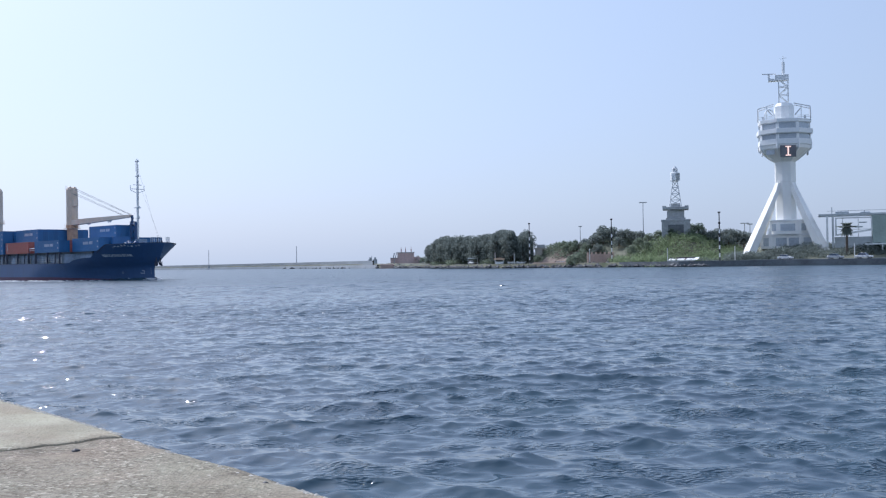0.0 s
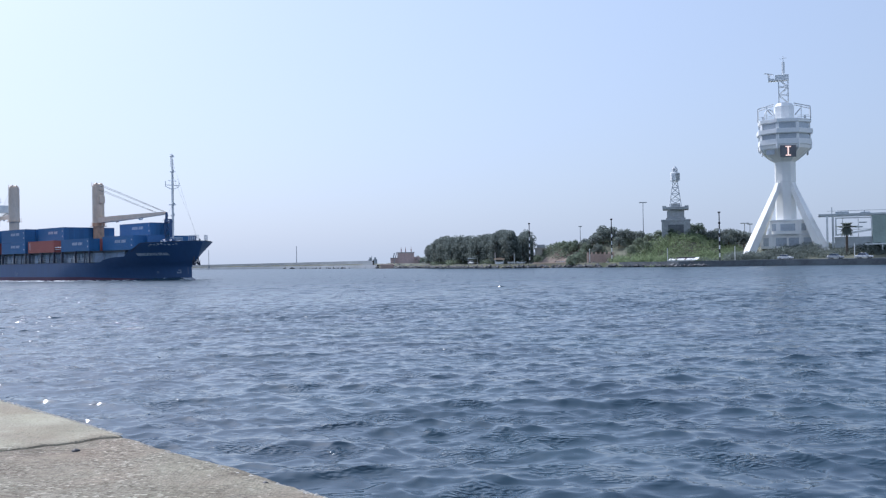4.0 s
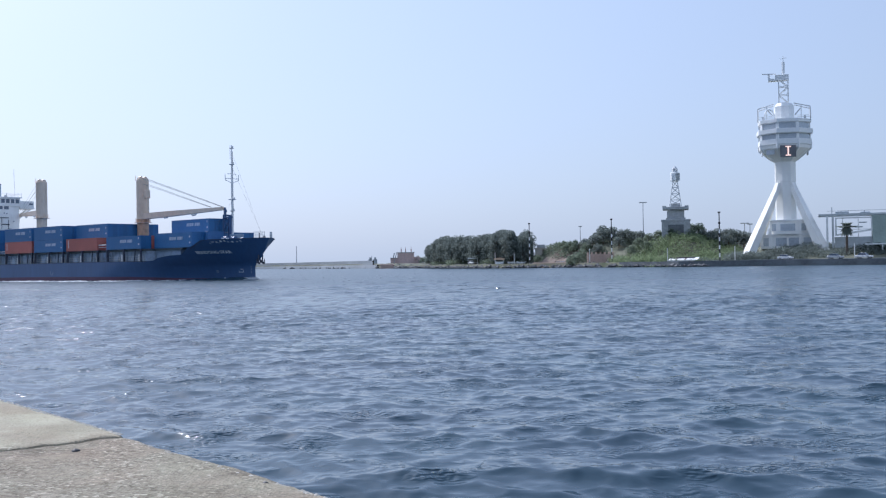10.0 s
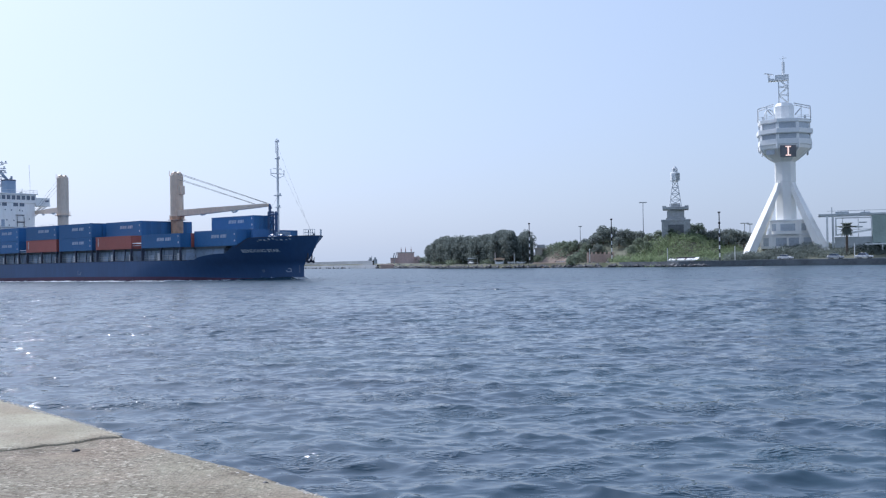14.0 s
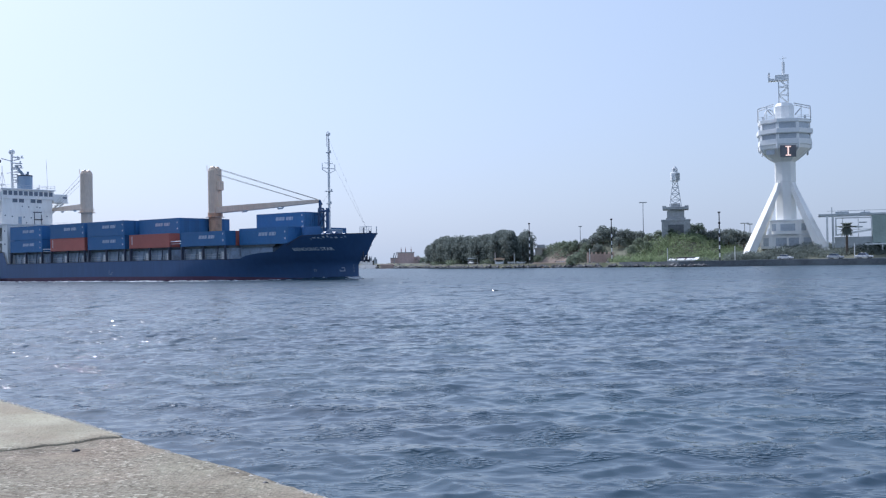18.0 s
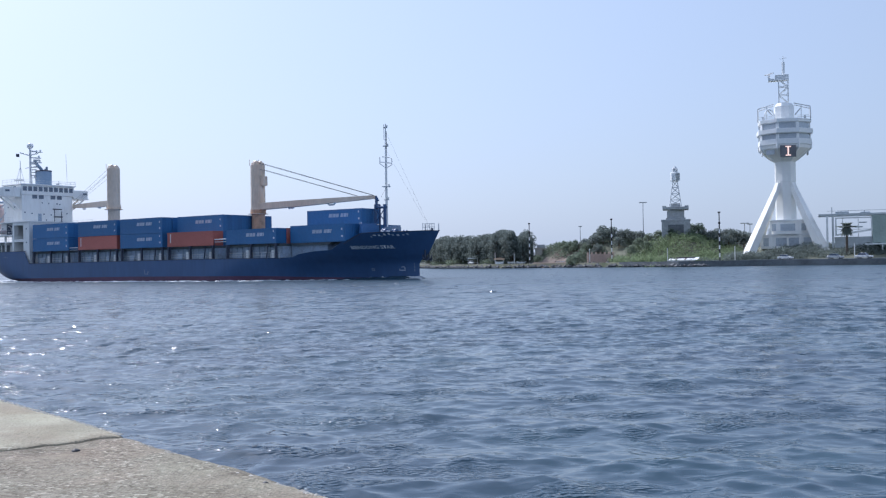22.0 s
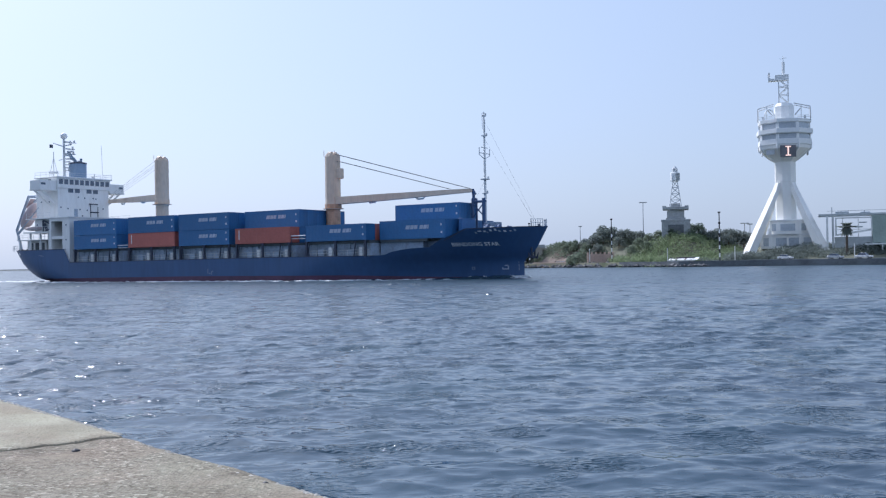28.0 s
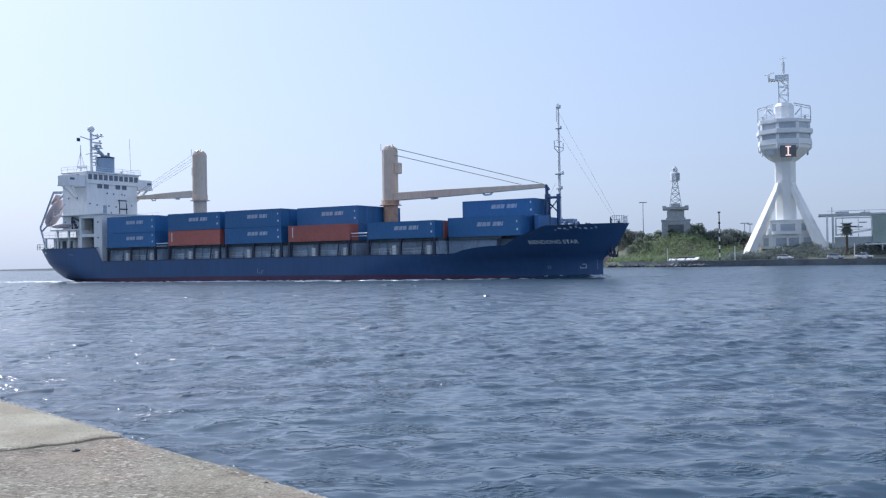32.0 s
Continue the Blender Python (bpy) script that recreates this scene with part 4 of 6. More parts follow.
bmesh.ops.translate(bm, verts=bm.verts, vec=(-107, -1.15, 30.0))
part("radome", bm, M["white"], mst, smooth=True)
part("pennant", boxes((-107.05, -107, -4.6, -3.8, 27.3, 28.0)), M["steel"], mst)
part("signal_mast", rods(((-107.5, -3.3, 21), (-107.5, -3.3, 26.6), 0.08), ((-108, -4.1, 21), (-107.5, -3.3, 25.4), 0.05), ((-107, -2.5, 21), (-107.5, -3.3, 25.4), 0.05)), M["pipe"], ship)
part("aerial", rods(((-103.6, 5.9, 21), (-103.6, 5.6, 28.4), 0.04)), M["pipe"], ship, "thin whip aerial")
part("searchlight", rods(((-104.6, -5.6, 21.1), (-104.6, -5.6, 22.0), 0.08), ((-104.8, -6.4, 21.9), (-104.3, -4.6, 22.0), 0.22), ((-103.4, 3.6, 21.1), (-103.4, 3.6, 22.2), 0.1), ((-103.4, 3.2, 21.1), (-103.4, 3.2, 21.6), 0.3)), M["pipe"], ship)

# stern: lifeboat on its ramp, davit frame, mooring gear
bm = bmesh.new()
rings = []
for s_, r in ((0, 0.15), (0.6, 0.8), (1.8, 1.2), (3.6, 1.3), (5.4, 1.2), (6.4, 0.8), (6.9, 0.2)):
    rings.append([(-115.5 + s_ * 0.68 - 0.72 * (r * math.sin(a)), -5.0 + r * math.cos(a), 10.9 + s_ * 0.73 + 0.68 * r * math.sin(a)) for a in [2 * math.pi * j / 12 for j in range(12)]])
ring_stack(bm, rings)
boat_l = part("lifeboat", bm, M["lifeboat"], ship, "faded pinkish free-fall lifeboat on a sloping ramp", smooth=True)
part("canopy", ring_stack(bmesh.new(), [[(-112.9 + dx + 0.68 * k, -5.0 + dy, 14.9 + dz + 0.73 * k) for dx, dy, dz in ((-0.9, -0.6, 0.2), (-0.3, -0.6, 0.9), (-0.3, 0.6, 0.9), (-0.9, 0.6, 0.2))] for k in (0, 1.6)]), M["lifeboat"], boat_l)
for y in (-6.2, -3.9):
    bm = bmesh.new()
    o = (y + 5.0) * -1.28
    for p, q, r in (((-117.6 + o, y, 10.6), (-113.5 + o, y, 17.5), 0.17), ((-113.5 + o, y, 17.5), (-111.0 + o, y, 17.4), 0.17), ((-115.6 + o, y, 5.3), (-117.6 + o, y, 10.6), 0.17), ((-117.2 + o, y, 9.8), (-110.0 + o, y, 15.0), 0.13), ((-111.8 + o, y, 16.2), (-110.4 + o, y, 16.9), 0.13)):
        rod(bm, p, q, r)
    part("lifeboat_davit", bm, M["coaming"], ship, "grey steel lifeboat launching frame")
bm = bmesh.new()
rings = []
for s_, r in ((0, 0.1), (0.4, 0.5), (1.6, 0.72), (3.6, 0.72), (4.8, 0.5), (5.2, 0.1)):
    rings.append([(-108.6 + s_, -9.2 + r * math.cos(a), 10.5 + 0.6 * r * math.sin(a)) for a in [2 * math.pi * j / 10 for j in range(10)]])
part("rescue_boat", ring_stack(bm, rings), M["lifeboat"], ship, "small faded rescue boat on the side deck", smooth=True)
part("rescue_davit", rods(((-102.8, -9.4, 9.8), (-102.8, -9.4, 12.0), 0.2), ((-102.8, -9.4, 12.0), (-100.6, -9.6, 11.4), 0.16), ((-101.4, -9.5, 9.8), (-102.2, -9.5, 11.4), 0.25), ((-102, -9.5, 9.8), (-100.0, -9.6, 10.6), 0.2)), M["steel"], ship)
part("stern_store", boxes((-110.4, -104.2, -7.6, 7.6, 5.25, 8.1)), M["white"], ship)
# dark panels on the uncut wall, for the shade inside its openings
for x in (-109.6, -107.8, -106.0):
    part("store_opening", boxes((x, x + 1.1, -7.66, -7.58, 5.6, 7.7), bevel=0.02), M["deck"], ship)
for lo, hi in ((-9.7, -6.85), (6.85, 9.7)):
    part("recess_floor", boxes((-99.78, -96.42, lo, hi, 8.2, 8.75)), M["white"], house)
bm = bmesh.new()
prev = None
for k in range(15):
    a = math.pi * (k / 14)
    x, y = -112.5 - 6.4 * math.sin(a) ** 0.8, -8.0 * math.cos(a)
    rod(bm, (x, y, 6.1), (x, y, 7.2), 0.04, n=4)
    if prev:
        for h in (6.65, 7.2):
            rod(bm, (prev[0], prev[1], h), (x, y, h), 0.035, n=4)
    prev = (x, y)
part("stern_rail", bm, M["pipe"], ship)
for x, y in ((-115.2, -4.6), (-113.0, -6.6), (-115.5, -1.0)):
    part("mooring_winch", rods(((x, y - 0.9, 5.9), (x, y + 0.9, 5.9), 0.5), ((x, y - 0.95, 5.9), (x, y - 0.8, 5.9), 0.7), ((x, y + 0.8, 5.9), (x, y + 0.95, 5.9), 0.7), n=10), M["steel"], ship)

# churned water along the side and at the bow
rng = random.Random(3)
bm = bmesh.new()
for k in range(1100):
    x = rng.uniform(-118, -0.5)
    dist = abs(rng.gauss(0, 1.6)) + 0.3
    y = -half_beam(max(x, -116.0), 0.1) - dist
    if noise.noise(Vector((x * 0.13, dist * 0.4, 3))) < -0.08 and rng.random() < 0.9:
        continue
    L, w, h = rng.uniform(0.5, 2.4), rng.uniform(0.12, 0.36), rng.uniform(0.06, 0.24) * math.exp(-0.2 * dist)
    top = [bm.verts.new((x + L * (j / 6 - 0.5), y + rng.uniform(-0.1, 0.1), SEA_Z + h * math.sin(math.pi * (j + 0.5) / 7) * rng.uniform(0.6, 1))) for j in range(7)]
    lo = [bm.verts.new((x + L * (j / 6 - 0.5) * 1.05, y - w * math.sin(math.pi * (j + 0.5) / 7) - 0.05, SEA_Z - 0.1)) for j in range(7)]
    hi = [bm.verts.new((x + L * (j / 6 - 0.5) * 1.05, y + w * math.sin(math.pi * (j + 0.5) / 7) + 0.05, SEA_Z - 0.1)) for j in range(7)]
    for j in range(6):
        bm.faces.new((lo[j], lo[j + 1], top[j + 1], top[j]))
        bm.faces.new((top[j], top[j + 1], hi[j + 1], hi[j]))
for k in range(90):                      # the thin white curl at the stem
    x = 0.9 - abs(rng.gauss(0, 1)) * 2.6
    y = -half_beam(min(x, 0.3), 0.1) - abs(rng.gauss(0, 0.22)) - 0.05 * max(0.0, -x)
    L, w, h = rng.uniform(0.4, 1.3), rng.uniform(0.08, 0.2), rng.uniform(0.16, 0.34)
    crest = [bm.verts.new((x + L * (j / 4 - 0.5), y + rng.uniform(-0.06, 0.06), SEA_Z + 0.12 + h * math.sin(math.pi * (j + 0.5) / 5))) for j in range(5)]
    foot = [[bm.verts.new((x + L * (j / 4 - 0.5), y + q * w, SEA_Z - 0.1)) for j in range(5)] for q in (-1, 1)]
    for j in range(4):
        bm.faces.new((foot[0][j], foot[0][j + 1], crest[j + 1], crest[j]))
        bm.faces.new((crest[j], crest[j + 1], foot[1][j + 1], foot[1][j]))
for k in range(170):                     # the wash astern
    x = -117 - abs(rng.gauss(0, 1)) * 26
    y = rng.gauss(0, 2.2 + 0.05 * (-117 - x))
    L, w, h = rng.uniform(0.5, 2.2), rng.uniform(0.12, 0.4), rng.uniform(0.05, 0.18) * math.exp((x + 117) / 30)
    crest = [bm.verts.new((x + L * (j / 4 - 0.5), y + rng.uniform(-0.1, 0.1), SEA_Z + h * math.sin(math.pi * (j + 0.5) / 5))) for j in range(5)]
    foot = [[bm.verts.new((x + L * (j / 4 - 0.5), y + q * w, SEA_Z - 0.1)) for j in range(5)] for q in (-1, 1)]
    for j in range(4):
        bm.faces.new((foot[0][j], foot[0][j + 1], crest[j + 1], crest[j]))
        bm.faces.new((crest[j], crest[j + 1], foot[1][j + 1], foot[1][j]))
tagged(part("foam", bm, M["foam"], ship, "thin white foam along the waterline", smooth=True), kind="stuff")
for side in (-1, 1):                     # the wave that the bow throws aside, with its second crest
    xs, ds = np.meshgrid(np.linspace(-34, 4.5, 120), np.concatenate([[-1.5], np.linspace(-0.4, 9, 40)]))
    ys, zs = np.zeros_like(xs), np.zeros_like(xs)
    for i in range(xs.shape[0]):
        for j in range(xs.shape[1]):
            x, d = xs[i, j], ds[i, j]
            lean = max(0.0, -x) * 0.16
            up_ = 0.58 * math.exp(-((d - 0.5 - lean) / 1.2) ** 2) * math.exp(-((x + 3.0) / (9.0 if x < -3 else 2.6)) ** 2) + 0.26 * math.exp(-((d - lean + 2.4) / 1.1) ** 2) * math.exp(-((x + 20) / 7.0) ** 2)
            wob = 1 + 0.6 * noise.noise(Vector((x * 0.8, d * 1.1, side)))
            ys[i, j] = side * (half_beam(min(x, 0.3), 0.1) + d)
            zs[i, j] = SEA_Z - 0.12 + up_ * wob + 0.05 * noise.noise(Vector((x * 1.7, d * 2.0, 4)))
            if d < -1 or d > 8.9 or abs(x + 14.75) > 19.2:
                zs[i, j] = SEA_Z - 0.5
    part("bow_wave", grid_mesh("bow_wave", xs, ys, zs, M["water"]), None, ship, "low wave pushed up by the bow")


# ---- containers on deck ----
CL, CW = 12.19, 2.44


def container_proto(name, mat, label, CH=2.59):
    """A forty-foot container, its base centre at the origin, doors forward."""
    ob = thing(name, label, "container", "containers on the ship")
    hx, hy = CL / 2, CW / 2
    bm = bmesh.new()
    n = 40
    prof = []
    for k in range(n):
        a, b = -hx + 0.12 + (2 * hx - 0.24) * k / n, -hx + 0.12 + (2 * hx - 0.24) * (k + 1) / n
        s = (b - a)
        prof += [(a, 0.0), (a + s * 0.3, 0.0), (a + s * 0.5, 0.022), (a + s * 0.8, 0.022)]
    prof.append((hx - 0.12, 0.0))
    for side in (-1, 1):
        lo = [bm.verts.new((x, side * (hy - 0.012 - d), 0.15)) for x, d in prof]
        hi = [bm.verts.new((x, side * (hy - 0.012 - d), CH - 0.1)) for x, d in prof]
        for k in range(len(prof) - 1):
            bm.faces.new((lo[k], lo[k + 1], hi[k + 1], hi[k]))
    part("side_panel", bm, mat, ob)
    part("roof", boxes((-hx + 0.1, hx - 0.1, -hy + 0.06, hy - 0.06, CH - 0.09, CH - 0.03)), mat, ob)
    bm = bmesh.new()
    for x0, x1 in ((-hx, -hx + 0.16), (hx - 0.16, hx)):
        for y0, y1 in ((-hy, -hy + 0.16), (hy - 0.16, hy)):
            box(bm, x0, x1, y0, y1, 0, CH)
    for y0, y1 in ((-hy, -hy + 0.08), (hy - 0.08, hy)):
        box(bm, -hx + 0.16, hx - 0.16, y0, y1, CH - 0.12, CH)
        box(bm, -hx + 0.16, hx - 0.16, y0, y1, 0.0, 0.16)
    for x0, x1 in ((-hx, -hx + 0.1), (hx - 0.1, hx)):
        box(bm, x0, x1, -hy + 0.16, hy - 0.16, CH - 0.13, CH)
        box(bm, x0, x1, -hy + 0.16, hy - 0.16, 0, 0.16)
    part("frame", bm, mat, ob)
    part("end_wall", boxes((-hx + 0.04, -hx + 0.1, -hy + 0.16, hy - 0.16, 0.16, CH - 0.13)), mat, ob)
    for y0, y1 in ((-hy + 0.16, -0.01), (0.01, hy - 0.16)):
        d = part("door", boxes((hx - 0.11, hx - 0.04, y0, y1, 0.16, CH - 0.13)), mat, ob)
        part("lock_rod", rods(((hx - 0.01, y0 + 0.3, 0.2), (hx - 0.01, y0 + 0.3, CH - 0.2), 0.022), ((hx - 0.01, y1 - 0.3, 0.2), (hx - 0.01, y1 - 0.3, CH - 0.2), 0.022), n=4), mat, d)
    return ob


def markings(ob, up=0.0):
    """Plain bars in place of the lettering on both sides."""
    for side in (-1, 1):
        y = side * (CW / 2 + 0.004)
        for x0, widths in ((-1.15, (0.78, 0.62, 0.62)), (1.45, (0.62, 0.62, 0.26))):
            bm = bmesh.new()
            for w in widths:
                z0, z1, lean = 1.28 + up, 1.88 + up, 0.14
                bm.faces.new([bm.verts.new((x0 + x, y, z)) for x, z in ((0, z0), (w, z0), (w + lean, z1), (lean, z1))])
                x0 += w + 0.09
            part("marking", bm, M["letter"], ob, "white block marking")
        for z, s in ((1.9, 0.2), (0.75, 0.3)):
            bm = bmesh.new()
            bm.faces.new([bm.verts.new(p) for p in ((5.35, y, z), (5.35 + s, y, z), (5.35 + s, y, z + 0.3), (5.35, y, z + 0.3))])
            part("data_label", bm, M["mark"], ob)


blue_c = container_proto("container", M["blue"], "blue corrugated steel shipping container with white marking")
markings(blue_c)
high_c = container_proto("container", M["blue"], "tall blue corrugated steel shipping container with white marking", 2.9)
markings(high_c, 0.2)
red_c = container_proto("container", M["red"], "faded red corrugated steel shipping container")
part("end_stripe", boxes((-5.3, -5.1, -1.226, -1.222, 0.7, 2.3)), M["mark"], red_c)
cargo = []


def stow(proto, x0, y, z):
    local = pose(x0 + CL / 2, y, z)
    ob = proto if not proto.get("stowed") else copy_thing(proto, local)
    proto["stowed"] = 1
    cargo.append((ob, local))


TIER = 2.66
for x0, tiers in ((-92.4, 2), (-76.9, 2), (-63.6, 2), (-49.9, 2), (-34.3, 1)):
    for t in range(tiers):
        for r in range(8):
            if x0 == -49.9 and t == 1 and r not in (1, 2, 3, 4, 5):
                continue
            proto = red_c if (r == 0 and t == 0 and x0 in (-76.9, -49.9)) or (r == 1 and x0 == -34.3) else blue_c
            stow(high_c if t else proto, x0, -9.0 + r * 2.46 if t and x0 == -49.9 else -8.925 + r * 2.55, 6.02 + t * TIER)
for r in range(6):
    stow(high_c, -21.4, -6.25 + r * 2.5, 6.02)
for r in range(2):
    stow(blue_c, -20.95, -2.5 + r * 2.5, 6.02 + 2.94)
for ob, local in cargo:
    if "stowed" in ob:
        del ob["stowed"]


# ---- the far shore ----
SHORE = [(330, 60), (190, 185), (114, 271), (98, 290), (72, 310), (44, 366), (17, 400), (-2, 455), (-25, 530), (-70, 640), (-120, 757), (-282, 1047), (-700, 1800), (-1500, 3300)]
INLAND = Vector((0.62, 0.785, 0)).normalized()
MOUNDS = ((80, 354, 16, 16, 5.5), (74, 338, 16, 12, 4.4), (94, 344, 14, 12, 1.4), (110, 328, 14, 14, 3.6), (128, 312, 16, 14, 3.4), (62, 388, 16, 18, 5.6), (42, 400, 14, 14, 5.2), (75, 382, 16, 14, 4.8), (30, 440, 30, 26, 2.2), (120, 370, 40, 26, 7.0))


def land_z(x, y, s):
    """Height of the land at a place s metres in from the waterline."""
    z = np.where(s < 0, -1.5, 1.30 + 0 * x)
    up = np.zeros_like(x)
    for mx, my, rx, ry, h in MOUNDS:
        up = up + h * np.exp(-((x - mx) / rx) ** 2 - ((y - my) / ry) ** 2)
    z = z + up * smooth_step(9, 24, s)
    return z


pts = []
for (ax, ay), (bx, by) in zip(SHORE, SHORE[1:]):
    L = math.hypot(bx - ax, by - ay)
    n = max(2, int(L / (2.5 if by < 620 else 12)))
    pts += [(ax + (bx - ax) * k / n, ay + (by - ay) * k / n) for k in range(n)]
pts = np.array(pts)
wig = np.array([noise.noise(Vector((k * 0.11, 0, 9))) for k in range(len(pts))]) * np.where(pts[:, 0] < 55, 2.2, 0.15)
pts = pts + wig[:, None] * np.array([0.8, 0.6])
inland = np.array([-3.0, -0.05, 0.0, 0.4, 1.2, 3, 5, 7, 9, 11, 13, 15, 17, 19, 21, 23, 25, 27, 29, 31, 34, 37, 40, 43, 46, 50, 54, 58, 63, 70, 80, 95, 120, 170, 260, 420])
PX, S = np.meshgrid(pts[:, 0], inland)
PY, _ = np.meshgrid(pts[:, 1], inland)
# the breakwater beyond the wood is a narrow strip
narrow = np.interp(PY, [430, 560, 620], [1.0, 0.7, 0.06])
X = PX + INLAND.x * S * narrow
Y = PY + INLAND.y * S * narrow
Z = land_z(X, Y, S)
rough_ = np.array([[noise.noise(Vector((X[i, j] * 0.09, Y[i, j] * 0.09, 0))) for j in range(X.shape[1])] for i in range(X.shape[0])])
Z = Z + np.where(S > 12, rough_ * 0.7, 0)
far = smooth_step(470, 600, PY)
Z = np.where(S >= 0, Z + far * (0.9 * smooth_step(1, 6, S) + 0.4 * rough_), Z)
Z = np.where((S > 90) & (PY > 600), -1.5, Z)
land = thing("ground", "low grassy far shore with bare soil patches", "ground", kind="structure", data=grid_mesh("ground", X, Y, Z, M["ground"]))


def ground_at(x, y):
    """Height of the land under a point."""
    k = np.hypot(pts[:, 0] - x, pts[:, 1] - y)
    d = np.array([x, y]) - pts
    s = d @ np.array([INLAND.x, INLAND.y])
    off = np.abs(d @ np.array([-INLAND.y, INLAND.x]))
    s = s[np.argmin(off)]
    return float(land_z(np.array([x * 1.0]), np.array([y * 1.0]), np.array([s]))[0])


def strip(name, s0, s1, z0, z1, mat, label, category, x_lo, x_hi):
    """A band that follows the shoreline between two offsets."""
    sel = pts[(pts[:, 0] > x_lo) & (pts[:, 0] < x_hi)]
    bm = bmesh.new()
    prev = None
    for x, y in sel:
        r = [(x + INLAND.x * s, y + INLAND.y * s, z) for s, z in ((s0, z0), (s0, z1), (s1, z1), (s1, z0))]
        vs = [bm.verts.new(p) for p in r]
        if prev:
            for k in range(4):
                bm.faces.new((prev[k], prev[(k + 1) % 4], vs[(k + 1) % 4], vs[k]))
        prev = vs
    return thing(name, label, category, kind="structure", data=mesh_of(name, bm, mat))


strip("quay_wall", -0.6, 0.5, -1.5, 1.42, M["quaywall"], "dark stained sea wall along the far shore", "wall", 58, 320)
strip("road", 2.0, 9.5, 1.25, 1.345, M["asphalt"], "grey asphalt road behind the sea wall", "road", 62, 320)
strip("kerb", 9.5, 9.8, 1.2, 1.50, M["breakwater"], "pale concrete kerb of the shore road", "kerb", 62, 320)
strip("breakwater_wall", 2.0, 3.0, 0.5, 4.1, M["seawall"], "long grey concrete breakwater wall", "breakwater", -1500, -40)
strip("breakwater_foot", -1.0, 2.0, -1.0, 1.65, M["breakwater"], "pale concrete foot of the breakwater", "breakwater", -1500, -32)


# bare reddish slope below the hill
xx, yy = np.meshgrid(np.linspace(33, 60, 40), np.linspace(366, 396, 40))
zz = np.array([[ground_at(xx[i, j], yy[i, j]) for j in range(40)] for i in range(40)])
edge = np.minimum.reduce([xx - 33, 60 - xx, yy - 366, 396 - yy])
zz = zz + 0.12 + 0.25 * np.minimum(1, edge / 3) - 0.5 * (edge < 0.3)
tagged(new("soil_bank", grid_mesh("soil_bank", xx, yy, zz, M["soil"])), "bare reddish soil bank above the shore", "ground", kind="structure")


# ---- riprap along the shore ----
def rock_pile(name, count, x_lo, x_hi, seed, label, size=(0.5, 1.3), spread=3.0, high=1.1):
    rng = np.random.default_rng(seed)
    base = [(0, 0, 1), (0.9, 0.1, 0.25), (0.1, 0.95, 0.2), (-0.95, -0.1, 0.3), (-0.1, -0.9, 0.15), (0.5, 0.4, -0.7), (-0.6, -0.3, -0.7)]
    faces = [(0, 1, 2), (0, 2, 3), (0, 3, 4), (0, 4, 1), (1, 5, 2), (2, 5, 3), (3, 5, 6), (3, 6, 4), (4, 6, 1), (1, 6, 5)]
    sel = pts[(pts[:, 0] > x_lo) & (pts[:, 0] < x_hi)]
    V, F = [], []
    for k in range(count):
        i = rng.integers(0, len(sel) - 1)
        f = rng.random()
        x, y = sel[i] * (1 - f) + sel[i + 1] * f
        s = rng.uniform(-1.6, spread)
        r = rng.uniform(*size)
        z = -0.2 + high * (s + 1.6) / (spread + 1.6) + rng.uniform(-0.2, 0.2)
        a = rng.uniform(0, 6.28)
        for bx, by, bz in base:
            q = rng.uniform(0.8, 1.2, 3) * r
            px, py = bx * math.cos(a) - by * math.sin(a), bx * math.sin(a) + by * math.cos(a)
            V.append((x + INLAND.x * s + px * q[0], y + INLAND.y * s + py * q[1], z + bz * q[2] * 0.7))
        n = len(V) - 7
        F += [tuple(n + j for j in f_) for f_ in faces]
    me = bpy.data.meshes.new(name)
    me.from_pydata(V, [], F)
    me.materials.append(M["rock"])
    return thing(name, label, "rocks", kind="stuff", data=me)


rock_pile("riprap", 620, -4, 80, 4, "dark boulders piled along the water's edge")
rock_pile("riprap", 420, -120, -4, 5, "dark boulders at the foot of the breakwater", (0.6, 1.5))


# ---- trees and shrubs ----
def leaf_cloud(name, clumps, mat, leaves, size, seed):
    """Many small leaf sprays round the given clump centres, as one mesh."""
    rng = np.random.default_rng(seed)
    V, F = [], []
    for cx, cy, cz, rx, rz in clumps:
        n = max(4, int(leaves * rx * rx))
        d = rng.normal(size=(n, 3))
        d /= np.linalg.norm(d, axis=1)[:, None]
        rad = rng.uniform(0.55, 1.08, n) ** 0.5
        P = np.array([cx, cy, cz]) + d * rad[:, None] * np.array([rx, rx, rz])
        u = rng.normal(size=(n, 3))
        u /= np.linalg.norm(u, axis=1)[:, None]
        w = np.cross(u, d + 0.4 * rng.normal(size=(n, 3)))
        w /= np.linalg.norm(w, axis=1)[:, None] + 1e-6
        s = rng.uniform(0.6, 1.4, n)[:, None] * size
        k0 = len(V)
        q = np.stack([P - u * s, P + w * s * 0.55, P + u * s, P - w * s * 0.55], 1).reshape(-1, 3)
        V += q.tolist()
        F += [(k0 + 4 * j, k0 + 4 * j + 1, k0 + 4 * j + 2, k0 + 4 * j + 3) for j in range(n)]
    me = bpy.data.meshes.new(name)
    me.from_pydata(V, [], F)
    me.materials.append(mat)
    return me


